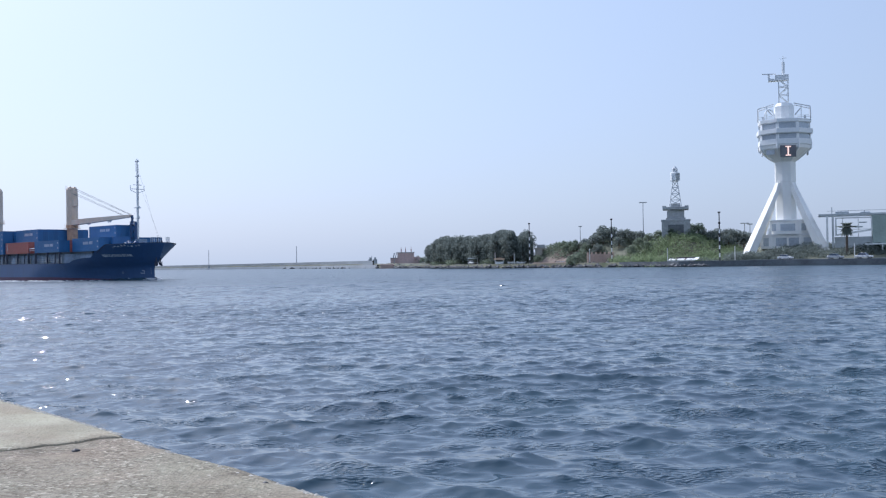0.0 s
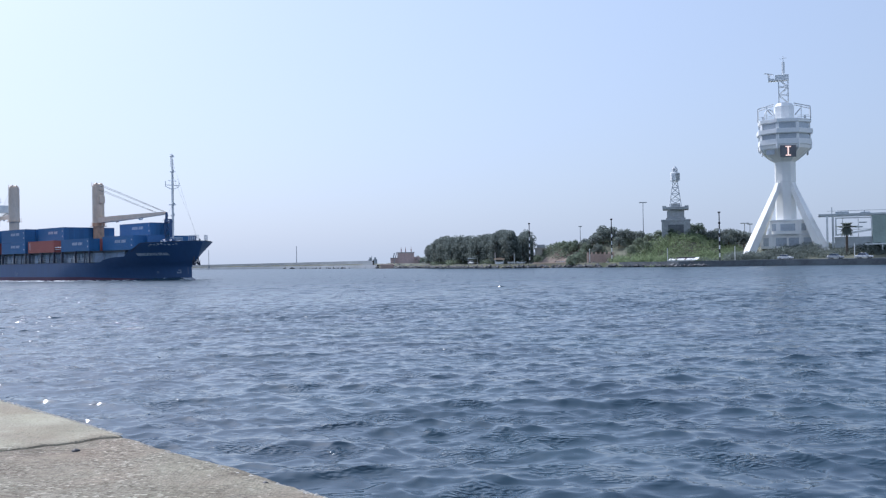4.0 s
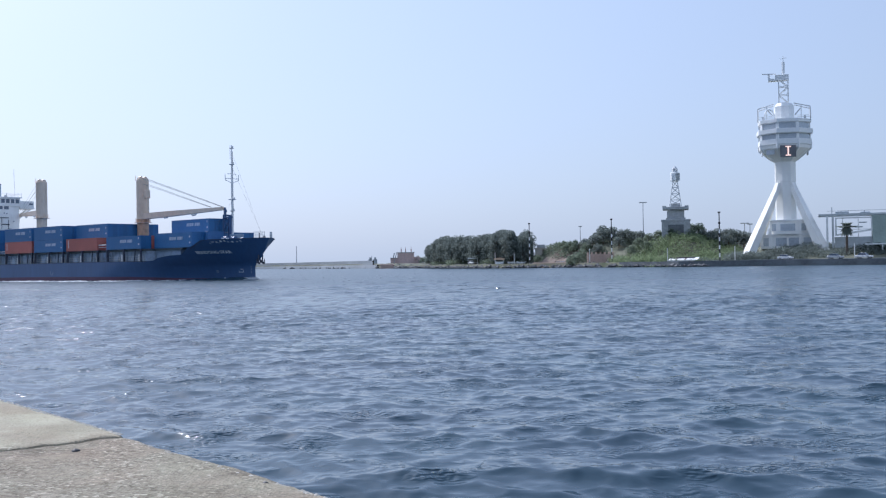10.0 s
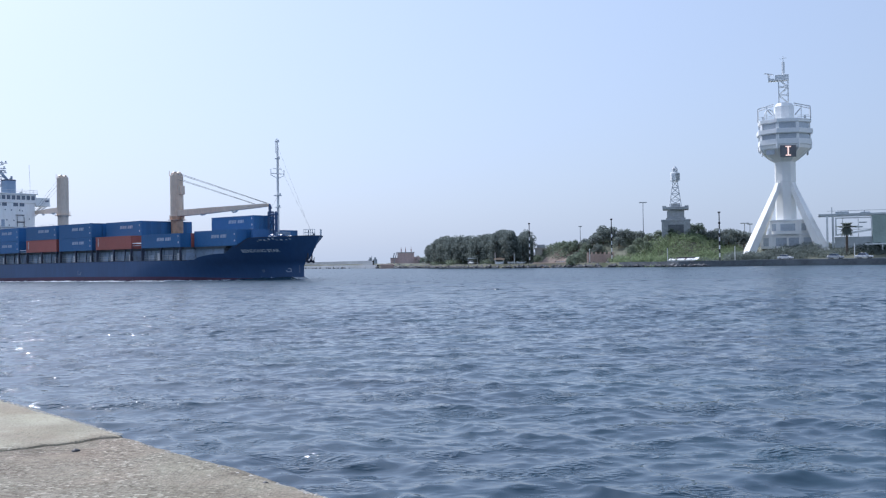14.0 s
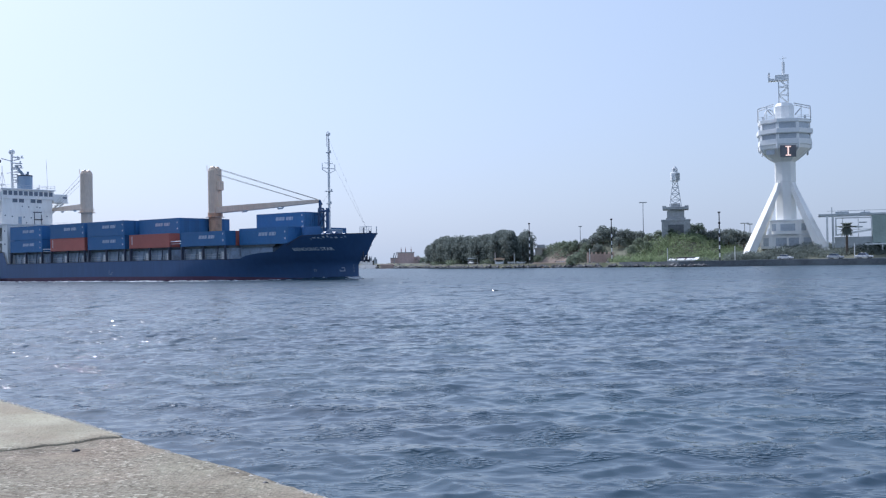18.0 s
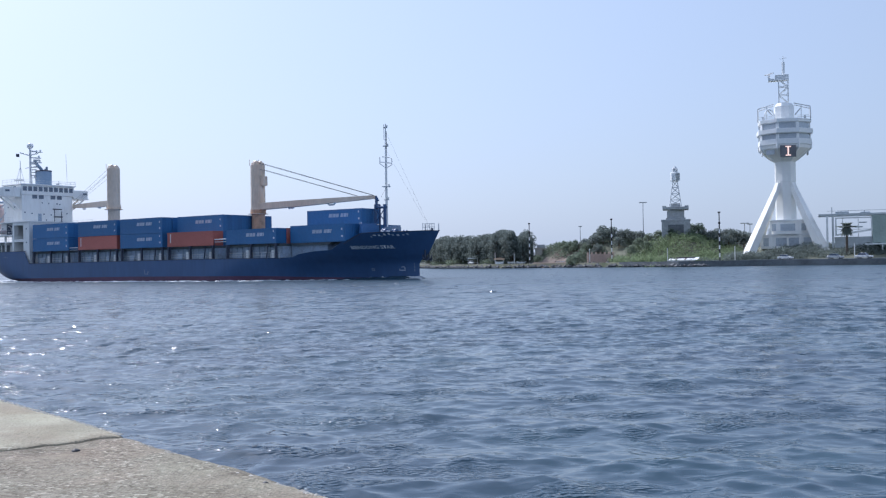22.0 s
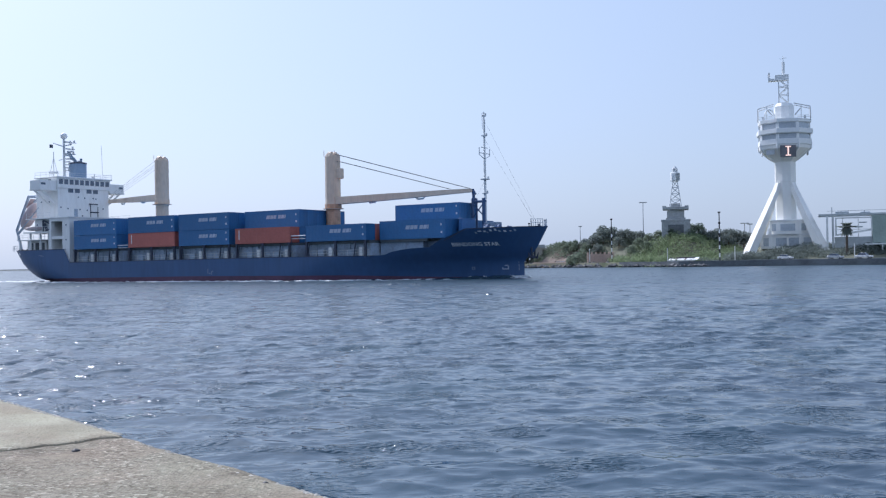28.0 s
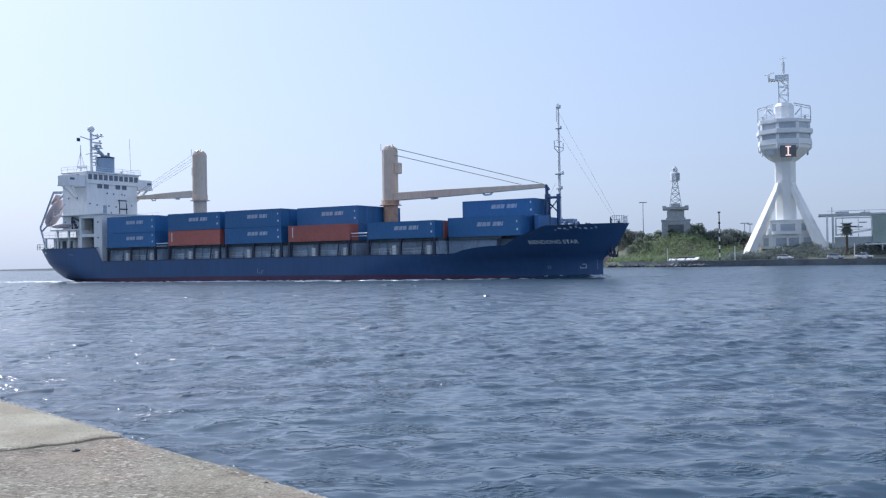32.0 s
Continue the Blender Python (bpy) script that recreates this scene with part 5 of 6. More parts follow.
def tree_proto(height, spread, seed, mat, label, low=0.25):
    """A tapered trunk with limbs and an uneven crown."""
    rng = random.Random(seed)
    ob = thing("tree", label, "tree", "trees on the far shore")
    bm = bmesh.new()
    top = (rng.uniform(-0.4, 0.4), rng.uniform(-0.4, 0.4), height * 0.62)
    rod(bm, (0, 0, -0.6), top, 0.28, 0.14, 7)
    part("trunk", bm, M["bark"], ob, "grey-brown trunk")
    clumps = []
    for k in range(20):
        a = k * 2.4 + rng.uniform(-0.4, 0.4)
        h = height * (low + (0.92 - low) * ((k + 0.6) / 20) ** 0.8)
        r = spread * rng.uniform(0.45, 0.85) * (1.0 if h < 0.75 * height else 0.55)
        tip = (r * math.cos(a), r * math.sin(a), h)
        start = Vector(top) * min(1, (h / height) / 0.75)
        part("limb", rod(bmesh.new(), start, tip, 0.1, 0.04, 5), M["bark"], ob)
        clumps.append((tip[0], tip[1], tip[2], spread * rng.uniform(0.24, 0.44), spread * rng.uniform(0.2, 0.34)))
    clumps.append((0, 0, height * 0.9, spread * 0.42, spread * 0.36))
    part("crown", leaf_cloud("crown", clumps, mat, 46, 0.27, seed), None, ob, "uneven leafy crown")
    return ob


protos = [tree_proto(11.5, 4.6, 1, M["leafdark"], "dark leafy tree in a dense grove", 0.12),
          tree_proto(10.0, 4.2, 2, M["leafdark"], "dark leafy tree in a dense grove", 0.15),
          tree_proto(6.0, 3.6, 3, M["leaf"], "low round green tree on the hill", 0.2),
          tree_proto(5.0, 3.2, 4, M["leafdark"], "low dark green tree on the hill", 0.2)]
used = set()


def plant(k, x, y, s=1.0, turn=0.0, lift=0.0, slim=1.0):
    m = pose(x, y, ground_at(x, y) + lift, 0, 0, turn) @ Matrix.Diagonal((s * slim, s * slim, s, 1))
    ob = protos[k]
    if k not in used:
        used.add(k)
        ob.matrix_basis = m
        return ob
    new_ob = copy_thing(ob, m)
    new_ob.matrix_basis = m
    return new_ob


rng = random.Random(11)
PROFILE = ((-0.0145, 8.6), (-0.008, 10.2), (-0.005, 11.6), (0.0, 12.4), (0.02, 12.8), (0.04, 13.0), (0.05, 13.6), (0.056, 14.8), (0.064, 15.6), (0.0685, 14.2), (0.0715, 9.4), (0.0755, 10.0), (0.0775, 12.8), (0.081, 13.6), (0.0845, 11.0))
for k in range(76):                       # the grove: heights of its outline along its length
    r = -0.0135 + 0.0965 * k / 75 + rng.uniform(-0.0012, 0.0012)
    y = (155.2 / (r + 0.3455) if r < 0.0425 else 334.6 / (r + 0.794)) + 12 + rng.uniform(0, 14)
    high = float(np.interp(r, [p[0] for p in PROFILE], [p[1] for p in PROFILE])) * rng.uniform(0.90, 1.0)
    plant(k % 2, r * y, y, high / (12.0, 10.5)[k % 2] * y / 432, rng.uniform(0, 360), slim=0.74)
for x, y, s in ((33, 418, 0.75), (35, 424, 0.6), (31, 412, 0.7)):
    plant(1, x, y, s, rng.uniform(0, 360))
for x, y, s in ((47, 396, 0.42), (49, 392, 0.5), (51, 390, 0.55), (54, 382, 0.7), (68, 374, 0.85), (72, 370, 0.8), (60, 380, 1.0), (57, 382, 0.95), (63, 379, 0.95), (54, 386, 0.75), (50, 388, 0.55), (47, 392, 0.45), (66, 376, 0.8), (61, 388, 1.05), (70, 372, 0.75), (52, 378, 0.7), (57, 375, 0.8), (64, 370, 0.75)):
    plant(3 if s > 0.7 else 2, x, y, s, rng.uniform(0, 360))
for x, y, s in ((90.5, 342, 0.75), (93, 344, 0.9), (96, 341, 1.0), (99, 342, 1.0), (101.5, 343, 0.95), (88.5, 346, 0.6), (104, 345, 0.9), (98, 348, 1.0), (94.5, 337, 0.8), (106, 348, 0.8)):
    plant(3, x, y, s, rng.uniform(0, 360))
for x, y, s in ((69, 358, 0.62), (72, 356, 0.6), (75, 354, 0.55), (86, 354, 0.75), (88, 350, 0.8), (78, 346, 0.5), (84, 345, 0.5), (70, 350, 0.55), (66, 356, 0.6)):
    plant(2, x, y, s, rng.uniform(0, 360))
for x, y, s in ((129, 302, 0.5), (132, 300, 0.55), (135, 299, 0.8), (127, 304, 0.42), (138, 297, 1.2), (141, 295, 1.2)):
    plant(3, x, y, s, rng.uniform(0, 360))
plant(2, 48.2, 362, 0.85, 40, -1.7)
plant(2, 46.4, 365, 0.7, 200, -1.5)
plant(2, 36, 386, 0.5, 100)
for x, y, s in ((-25, 572, 0.5), (-14, 562, 0.7), (-11, 556, 0.6), (-8, 550, 0.55), (-5, 542, 0.5)):
    plant(2, x, y, s, rng.uniform(0, 360), 0.3)


def shrubs(name, areas, mat, leaves, size, seed, label):
    """Low growth scattered over patches (x0, x1, y0, y1, count, radius)."""
    rng = random.Random(seed)
    clumps = []
    for x0, x1, y0, y1, n, r in areas:
        for _ in range(n):
            x, y = rng.uniform(x0, x1), rng.uniform(y0, y1)
            rr = r * rng.uniform(0.6, 1.3)
            clumps.append((x, y, ground_at(x, y) + rr * 0.35, rr, rr * 0.8))
    return thing(name, label, "shrubs", kind="stuff", data=leaf_cloud(name, clumps, mat, leaves, size, seed))


shrubs("shrubs", [(64, 97, 318, 352, 420, 1.5), (58, 78, 330, 360, 130, 1.5), (66, 92, 312, 328, 130, 1.2), (72, 92, 340, 350, 80, 1.3)], M["leafbright"], 26, 0.24, 21, "sunny green shrubs covering the mound")
shrubs("shrubs", [(95, 150, 304, 313, 150, 1.25), (98, 128, 310, 318, 70, 1.3), (76, 100, 309, 314, 60, 0.9), (88, 114, 308, 315, 130, 2.1), (112, 146, 297, 306, 140, 1.5), (104, 150, 300, 306, 40, 0.9), (120, 146, 296, 312, 40, 0.9)], M["leafdark"], 26, 0.22, 22, "dark hedge and shrubs below the tower")
shrubs("shrubs", [(47, 74, 370, 394, 150, 1.4), (43, 50, 388, 398, 60, 1.4), (40, 48, 396, 406, 60, 1.5), (50, 60, 372, 384, 50, 1.3), (16, 34, 408, 422, 90, 1.5), (2, 18, 440, 462, 90, 1.6), (-6, 4, 462, 476, 40, 1.4), (24, 36, 400, 414, 50, 1.3), (40, 49, 358, 366, 16, 0.7), (66, 92, 346, 362, 70, 1.4)], M["leaf"], 24, 0.24, 23, "green scrub on the shore slope")


# ---- the white signal tower ----
tower = thing("signal_tower", "tall white harbour signal tower on splayed legs", "tower", at=pose(109.85, 325.0, 0, 0, 0, -18.7))
TURN = radians(-90 - 15)
OCT = lambda r, z: ngon(r, z, 8, TURN)
shaft_ring = lambda r, z: ngon(r, z, 8, TURN)
part("shaft", ring_stack(bmesh.new(), [shaft_ring(3.3, 5.2), shaft_ring(3.25, 26), shaft_ring(3.32, 26.2), shaft_ring(3.3, 32.6)]), M["tower"], tower, "white rendered concrete shaft")
for ang in (224, 314, 44, 134):
    a = radians(ang)
    d, s = Vector((math.cos(a), math.sin(a), 0)), Vector((-math.sin(a), math.cos(a), 0))
    bm = bmesh.new()
    ring = []
    for r_out, r_in, w, z in ((17.9, 14.6, 1.35, 2.2), (9.9, 7.7, 1.1, 15.0), (4.7, 3.0, 0.85, 23.4), (3.6, 2.7, 0.7, 25.8)):
        ring.append([d * r_in - s * w + Vector((0, 0, z)), d * r_out - s * w + Vector((0, 0, z)), d * r_out + s * w + Vector((0, 0, z)), d * r_in + s * w + Vector((0, 0, z))])
    ring_stack(bm, ring)
    part("leg", bm, M["tower"], tower, "white splayed buttress leg")
# floors of the head, each a band of parapet over a band of glazing
part("head_base", ring_stack(bmesh.new(), [OCT(3.25, 32.3), OCT(4.1, 33.0), OCT(8.1, 36.4), OCT(8.3, 37.4)]), M["tower"], tower, "tapering underside of the control room")
HEAD = ((37.4, 39.3, 8.5, "p"), (39.3, 40.9, 7.9, "g"), (40.9, 42.5, 8.9, "p"), (42.5, 44.4, 7.8, "g"), (44.4, 45.6, 8.4, "p"))
for z0, z1, r, k in HEAD:
    if k == "p":
        part("parapet", ring_stack(bmesh.new(), [OCT(r - 0.35, z0 - 0.02), OCT(r, z0 + 0.25), OCT(r, z1)]), M["towerband"], tower, "pale parapet band")
    else:
        part("glazing", ring_stack(bmesh.new(), [OCT(r, z0 - 0.02), OCT(r, z1 + 0.02)]), M["towerglass"], tower, "dark ribbon of windows")
        for q in range(8):
            a = TURN + 2 * math.pi * q / 8
            part("mullion", boxes((-0.3, 0.3, -0.45, 0.45, z0, z1)), M["towerband"], tower, at=pose((r - 0.05) * math.cos(a), (r - 0.05) * math.sin(a), 0, 0, 0, math.degrees(a)))
for q in range(8):                       # ribs down the underside
    a = TURN + 2 * math.pi * q / 8
    p, r0 = Vector((math.cos(a), math.sin(a), 0)), 8.25
    part("rib", rods((p * 4.0 + Vector((0, 0, 33.1)), p * 8.2 + Vector((0, 0, 36.5)), 0.32), (p * 8.2 + Vector((0, 0, 36.4)), p * 8.3 + Vector((0, 0, 38.2)), 0.3)), M["towerband"], tower)
for q in range(8):
    a = TURN + 2 * math.pi * (q + 0.5) / 8
    if q % 2 == 0 or q == 7:
        c = Vector((math.cos(a), math.sin(a), 0))
        part("dark_bay", boxes((-0.12, 0.12, -1.5, 1.5, -1.35, 1.35)), M["towerglass"], tower, at=pose(c.x * 6.95, c.y * 6.95, 35.9, 0, 0, math.degrees(a)))
a = TURN + 2 * math.pi * 0.5 / 8
c = Vector((math.cos(a), math.sin(a), 0))
board = part("signal_board", boxes((-0.12, 0.12, -2.35, 2.35, -1.9, 1.75)), M["signboard"], tower, "black board with a lit orange letter I", at=pose(c.x * 7.95, c.y * 7.95, 35.3, 0, 0, math.degrees(a)))
part("lit_letter", boxes((0.125, 0.22, -0.2, 0.2, -1.2, 1.2), (0.125, 0.22, -0.8, 0.8, 1.2, 1.5), (0.125, 0.22, -0.8, 0.8, -1.5, -1.2)), M["signal"], board, "lit orange letter I")
part("plant_room", ring_stack(bmesh.new(), [ngon(3.2, 45.4, 8, TURN), ngon(3.2, 50.2, 8, TURN), ngon(2.4, 51.2, 8, TURN)]), M["towerband"], tower, "grey roof plant room")
for side in (-1, 1):
    q = side
    part("roof_frame", rods(((q * 3.0, -2, 51.0), (q * 7.9, -2.4, 49.6), 0.16), ((q * 7.9, -2.4, 49.6), (q * 8.0, -2.4, 45.3), 0.16), ((q * 3.0, 2, 51.0), (q * 7.9, 2.4, 49.6), 0.16), ((q * 7.9, 2.4, 49.6), (q * 8.0, 2.4, 45.3), 0.16),
                            ((q * 7.9, -2.4, 49.6), (q * 7.9, 2.4, 49.6), 0.16), ((q * 5.2, -2.2, 45.3), (q * 5.2, -2.2, 50.2), 0.13), ((q * 3.3, -2.2, 47.2), (q * 5.0, -2.2, 49.2), 0.2)), M["pipe"], tower, "pale pipe frame round the roof terrace")
    part("vent", rods(((q * 6.3, -3, 45.5), (q * 6.3, -3, 46.9), 0.35), n=8), M["pipe"], tower)
bm = bmesh.new()
for x in (-1.4, 1.4):
    for y in (-1.2, 1.2):
        rod(bm, (x, y, 51), (x, y, 59.2), 0.22, n=5)
for k in range(3):
    z = 51.4 + k * 2.6
    for y in (-1.2, 1.2):
        rod(bm, (-1.4 if k % 2 else 1.4, y, z), (1.4 if k % 2 else -1.4, y, z + 2.55), 0.14, n=4)
        rod(bm, (-1.4, y, z), (1.4, y, z), 0.14, n=4)
    for x in (-1.4, 1.4):
        rod(bm, (x, -1.2, z), (x, 1.2, z + 2.55), 0.14, n=4)
part("lattice_mast", bm, M["towerband"], tower, "pale steel lattice mast")
part("mast_platform", boxes((-4.6, 1.7, -1.5, 1.5, 58.6, 59.3), (-4.6, -4.2, -1.4, 1.4, 59.3, 60.2), (-2.5, 1.7, -1.3, 1.3, 59.3, 60.4), bevel=0.05), M["towerband"], tower)
bm = bmesh.new()
for k in range(10):
    a0, a1 = math.pi * k / 10, math.pi * (k + 1) / 10
    rod(bm, (-4.4 + 1.5 * math.cos(a0), -2.6, 46.6 + 2.6 * math.sin(a0)), (-4.4 + 1.5 * math.cos(a1), -2.6, 46.6 + 2.6 * math.sin(a1)), 0.24, n=6)
rod(bm, (-5.9, -2.6, 45.4), (-5.9, -2.6, 46.6), 0.24, n=6)
rod(bm, (-2.9, -2.6, 45.4), (-2.9, -2.6, 46.6), 0.24, n=6)
part("terrace_arch", bm, M["towerband"], tower, "white round arch on the roof terrace")
part("terrace_rail", rods(*[((r_ * 8.1, -3.4, z), (r_ * 3.4, -5.6, z), 0.06) for r_ in (-1, 1) for z in (46.2, 46.7)]), M["pipe"], tower)
part("radar_pedestal", rods(((-4.3, 0, 59.3), (-4.3, 0, 60.75), 0.4), n=8), M["pipe"], tower)
part("topmast", rods(((0.1, 0, 60.2), (0.1, 0, 64.6), 0.5), ((0.1, 0, 64.6), (0.1, 0, 66.5), 0.12), ((-0.9, 0, 65.6), (1.0, 0, 65.9), 0.08), n=8), M["towerband"], tower)
scanner = part("radar_scanner", boxes((-2.3, 2.3, -0.18, 0.18, -0.16, 0.16), (-0.25, 0.25, -0.25, 0.25, -0.3, -0.1), bevel=0.05), M["pipe"], tower, "turning radar scanner bar", at=pose(-4.3, 0, 61.0))

# offices between the legs
base = thing("tower_offices", "low white office building between the tower legs", "building", at=pose(109.3, 322.0, 0, 0, 0, -18.7))
part("ground_floor", boxes((-8.2, 8.2, -3, 3, 4.8, 9.2), bevel=0.05), M["tower"], base)
part("upper_floor", boxes((-5.4, 6.2, -2.4, 2.4, 9.2, 13.6), bevel=0.05), M["tower"], base)
part("cornice", boxes((-8.5, 8.5, -3.3, 3.3, 9.0, 9.35), (-5.7, 6.5, -2.7, 2.7, 13.5, 13.85)), M["towerband"], base)
for x0, x1 in ((-7.4, -5.0), (-3.6, -0.4), (0.2, 3.4), (4.6, 7.4)):
    w = part("window", boxes((x0, x1, -3.06, -2.98, 5.6, 8.2)), M["towerglass"], base)
    part("window_frame", boxes((x0 - 0.15, x1 + 0.15, -3.1, -3.02, 8.2, 8.4), (x0 - 0.15, x0, -3.1, -3.02, 5.6, 8.2), (x1, x1 + 0.15, -3.1, -3.02, 5.6, 8.2)), M["tower"], w)
for x0, x1 in ((-4.8, -3.6), (-2.2, 2.2), (3.6, 5.4)):
    part("window", boxes((x0, x1, -2.46, -2.38, 10.4, 12.6)), M["towerglass"], base)
part("balcony", boxes((-3.2, 3.4, -4.2, -3.0, 9.35, 10.2)), M["tower"], base)
part("entrance_pier", boxes((-5.8, -4.9, -4.0, -3.0, 4.8, 11.2), (3.2, 4.0, -4.0, -3.0, 4.8, 13.2)), M["tower"], base)

# grey gallery building beside the tower
gal = thing("gallery_building", "grey open-framed gallery building seen through to the sky", "building", at=pose(123.4, 309.5, 0, 0, 0, -20))
part("roof_beam", boxes((-8.4, 28, -4.4, -3.6, 14.3, 14.95), bevel=0.06), M["wallgrey"], gal)
part("roof_beam", boxes((-8.4, 28, 3.2, 4.0, 14.3, 14.95), bevel=0.06), M["wallgrey"], gal)
for x in (-8.2, -4.1, 6.4, 14, 22):
    part("cross_beam", boxes((x - 0.25, x + 0.25, -3.6, 3.2, 14.35, 14.85)), M["wallgrey"], gal)
part("roof_slab", boxes((6.7, 28, -3.6, 3.2, 14.45, 14.75)), M["wallgrey"], gal)
part("roof_rail", rods(((-6, -3.9, 15.8), (28, -3.9, 15.8), 0.06), ((-4.6, -3.9, 14.95), (-4.6, -3.9, 16.9), 0.14), ((-2, -3.9, 14.95), (-2, -3.9, 15.8), 0.16), ((4.5, -3.9, 14.95), (4.5, -3.9, 15.8), 0.16), ((11.5, -3.9, 14.95), (11.5, -3.9, 15.9), 0.2)), M["wallgrey"], gal)
part("roof_unit", boxes((-3.6, 0.2, -3.2, -1.6, 14.85, 15.6), (3.4, 6.2, -3.2, -1.8, 14.85, 15.35), bevel=0.1), M["palepanel"], gal, "pale plant boxes on the roof frame")
for x in (-6.0, -4.4, 15, 23):
    part("column", boxes((x - 0.3, x + 0.3, -4.3, -3.7, 4.5, 14.3)), M["panel"] if x == -6.0 else M["wallgrey"], gal)
part("back_wall", boxes((6.7, 28, 3.0, 3.4, 4.5, 14.4)), M["wallgrey"], gal)
part("low_wall", boxes((-4.0, 6.6, -3.2, -2.9, 4.5, 7.9)), M["wallgrey"], gal)
frame_ = part("opening_frame", boxes((-3.8, -3.3, -4.4, -3.9, 8.2, 13.8), (6.2, 6.6, -4.4, -3.9, 9.6, 13.8), (-3.3, 6.2, -4.4, -3.9, 13.4, 13.8)), M["panel"], gal, "white frame round the gallery opening")
bm = bmesh.new()
prism(bm, [(-3.3, 8.3), (6.2, 9.6), (6.2, 10.1), (-3.3, 8.8)], -4.39, -3.91)
part("slanting_sill", bm, M["panel"], frame_)
for x, w, z, h in ((-1.4, 2.2, 10.0, 0.5), (1.9, 2.4, 10.8, 0.45), (3.2, 2.2, 12.2, 0.35)):
    part("hanging_board", boxes((x, x + w, 2.9, 3.0, z, z + h)), M["palepanel"], gal)
part("rear_rail", rods(((-4, 3.0, 10.3), (6.6, 3.0, 10.3), 0.07), ((-1.5, 3.0, 8), (-1.5, 3.0, 14.3), 0.09), ((3.0, 3.0, 8), (3.0, 3.0, 14.3), 0.09)), M["wallgrey"], gal)
part("side_wing", boxes((6.7, 10.9, -4.6, 2, 4.5, 14.2)), M["overgrown"], gal, "green-grey side wing")
part("end_bay", boxes((11.0, 14.4, -4.2, 2, 4.5, 13.2)), M["panel"], gal, "pale end bay")
part("awning", boxes((4.4, 14, -7, -5, 5.4, 5.8), (5, 5.3, -6.5, -6.2, 3.5, 5.4), (9, 9.3, -6.5, -6.2, 3.5, 5.4)), M["panel"], gal)

# a palm-like tree before it
ob = thing("palm_tree", "dark shaggy palm with drooping fronds", "palm", at=pose(119.1, 300, ground_at(119.1, 300)))
part("trunk", rod(bmesh.new(), (0, 0, -0.5), (0.1, 0, 8.2), 0.4, 0.3, 8), M["bark"], ob)
for k in range(70):
    a = k * 2.399
    long_ = 1.0 if k % 5 == 0 else 0.55
    up, sag = ((0.25, 0.10), (1.5, 0.5), (0.9, 0.5), (0.2, 0.5), (-0.4, 0.55))[k % 5]
    bm = bmesh.new()
    spine = [Vector((0.1 + math.cos(a) * r * long_, math.sin(a) * r * long_, 8.3 + up * r * 0.6 - sag * 0.35 * r * r)) for r in (0, 0.8, 1.6, 2.5, 3.3)]
    side = Vector((-math.sin(a), math.cos(a), 0))
    wd = (0.1, 0.55, 0.7, 0.5, 0.05)
    L = [bm.verts.new(p - side * w - Vector((0, 0, w * 0.6))) for p, w in zip(spine, wd)]
    C = [bm.verts.new(p) for p in spine]
    R = [bm.verts.new(p + side * w - Vector((0, 0, w * 0.6))) for p, w in zip(spine, wd)]
    for j in range(4):
        bm.faces.new((L[j], L[j + 1], C[j + 1], C[j]))
        bm.faces.new((C[j], C[j + 1], R[j + 1], R[j]))
    part("frond", bm, M["leafdark"], ob)

# ---- old light tower on its masonry base ----
mon = thing("light_tower", "dark masonry plinth with a steel lattice light tower", "lighthouse", at=pose(80.3, 350, 0, 0, 0, -13))
part("plinth", boxes((-4.75, 4.75, -4.75, 4.75, 8.0, 15.4), (-4.9, 4.9, -4.9, 4.9, 15.0, 15.6), bevel=0.08), M["stone"], mon, "square grey masonry plinth")
part("upper_block", boxes((-2.9, 2.9, -2.9, 2.9, 15.6, 19.0), (-3.3, 3.3, -3.3, 3.3, 15.6, 16.2), bevel=0.06), M["stone"], mon)
part("gallery_slab", boxes((-4.35, 4.35, -4.35, 4.35, 19.0, 19.9), (-4.35, -3.1, -4.35, 4.35, 19.9, 20.3), (3.1, 4.35, -4.35, 4.35, 19.9, 20.3), (-1.6, 1.6, -1.6, 1.6, 19.9, 21.2), bevel=0.06), M["stone"], mon)
# the niche isn't cut: a dark panel on the face gives its shade
part("recess", boxes((-2.6, 2.6, -4.9, -4.7, 10, 13.8)), M["quaywall"], mon)
bm = bmesh.new()
for sx in (-1, 1):
    for sy in (-1, 1):
        rod(bm, (sx * 2.0, sy * 2.0, 20.3), (sx * 0.75, sy * 0.75, 28.9), 0.14, n=5)
for k in range(4):
    f0, f1 = k / 4, (k + 1) / 4
    r0, r1 = 2.0 - 1.25 * f0, 2.0 - 1.25 * f1
    z0, z1 = 20.3 + 8.6 * f0, 20.3 + 8.6 * f1
    for sy in (-1, 1):
        rod(bm, (-r0, sy * r0, z0), (r1, sy * r1, z1), 0.09, n=4)
        rod(bm, (r0, sy * r0, z0), (-r1, sy * r1, z1), 0.09, n=4)
        rod(bm, (-r1, sy * r1, z1), (r1, sy * r1, z1), 0.09, n=4)
    for sx in (-1, 1):
        rod(bm, (sx * r0, -r0, z0), (sx * r1, r1, z1), 0.09, n=4)
part("lattice", bm, M["pipe"], mon, "pale steel lattice")
part("lantern_gallery", ring_stack(bmesh.new(), [ngon(1.5, 28.9, 8), ngon(1.6, 29.1, 8), ngon(1.6, 31.6, 8), ngon(1.45, 31.8, 8)]), M["towerband"], mon)
part("daymark", boxes((0.5, 1.65, -1.7, -1.55, 29.2, 31.6)), M["stone"], mon)
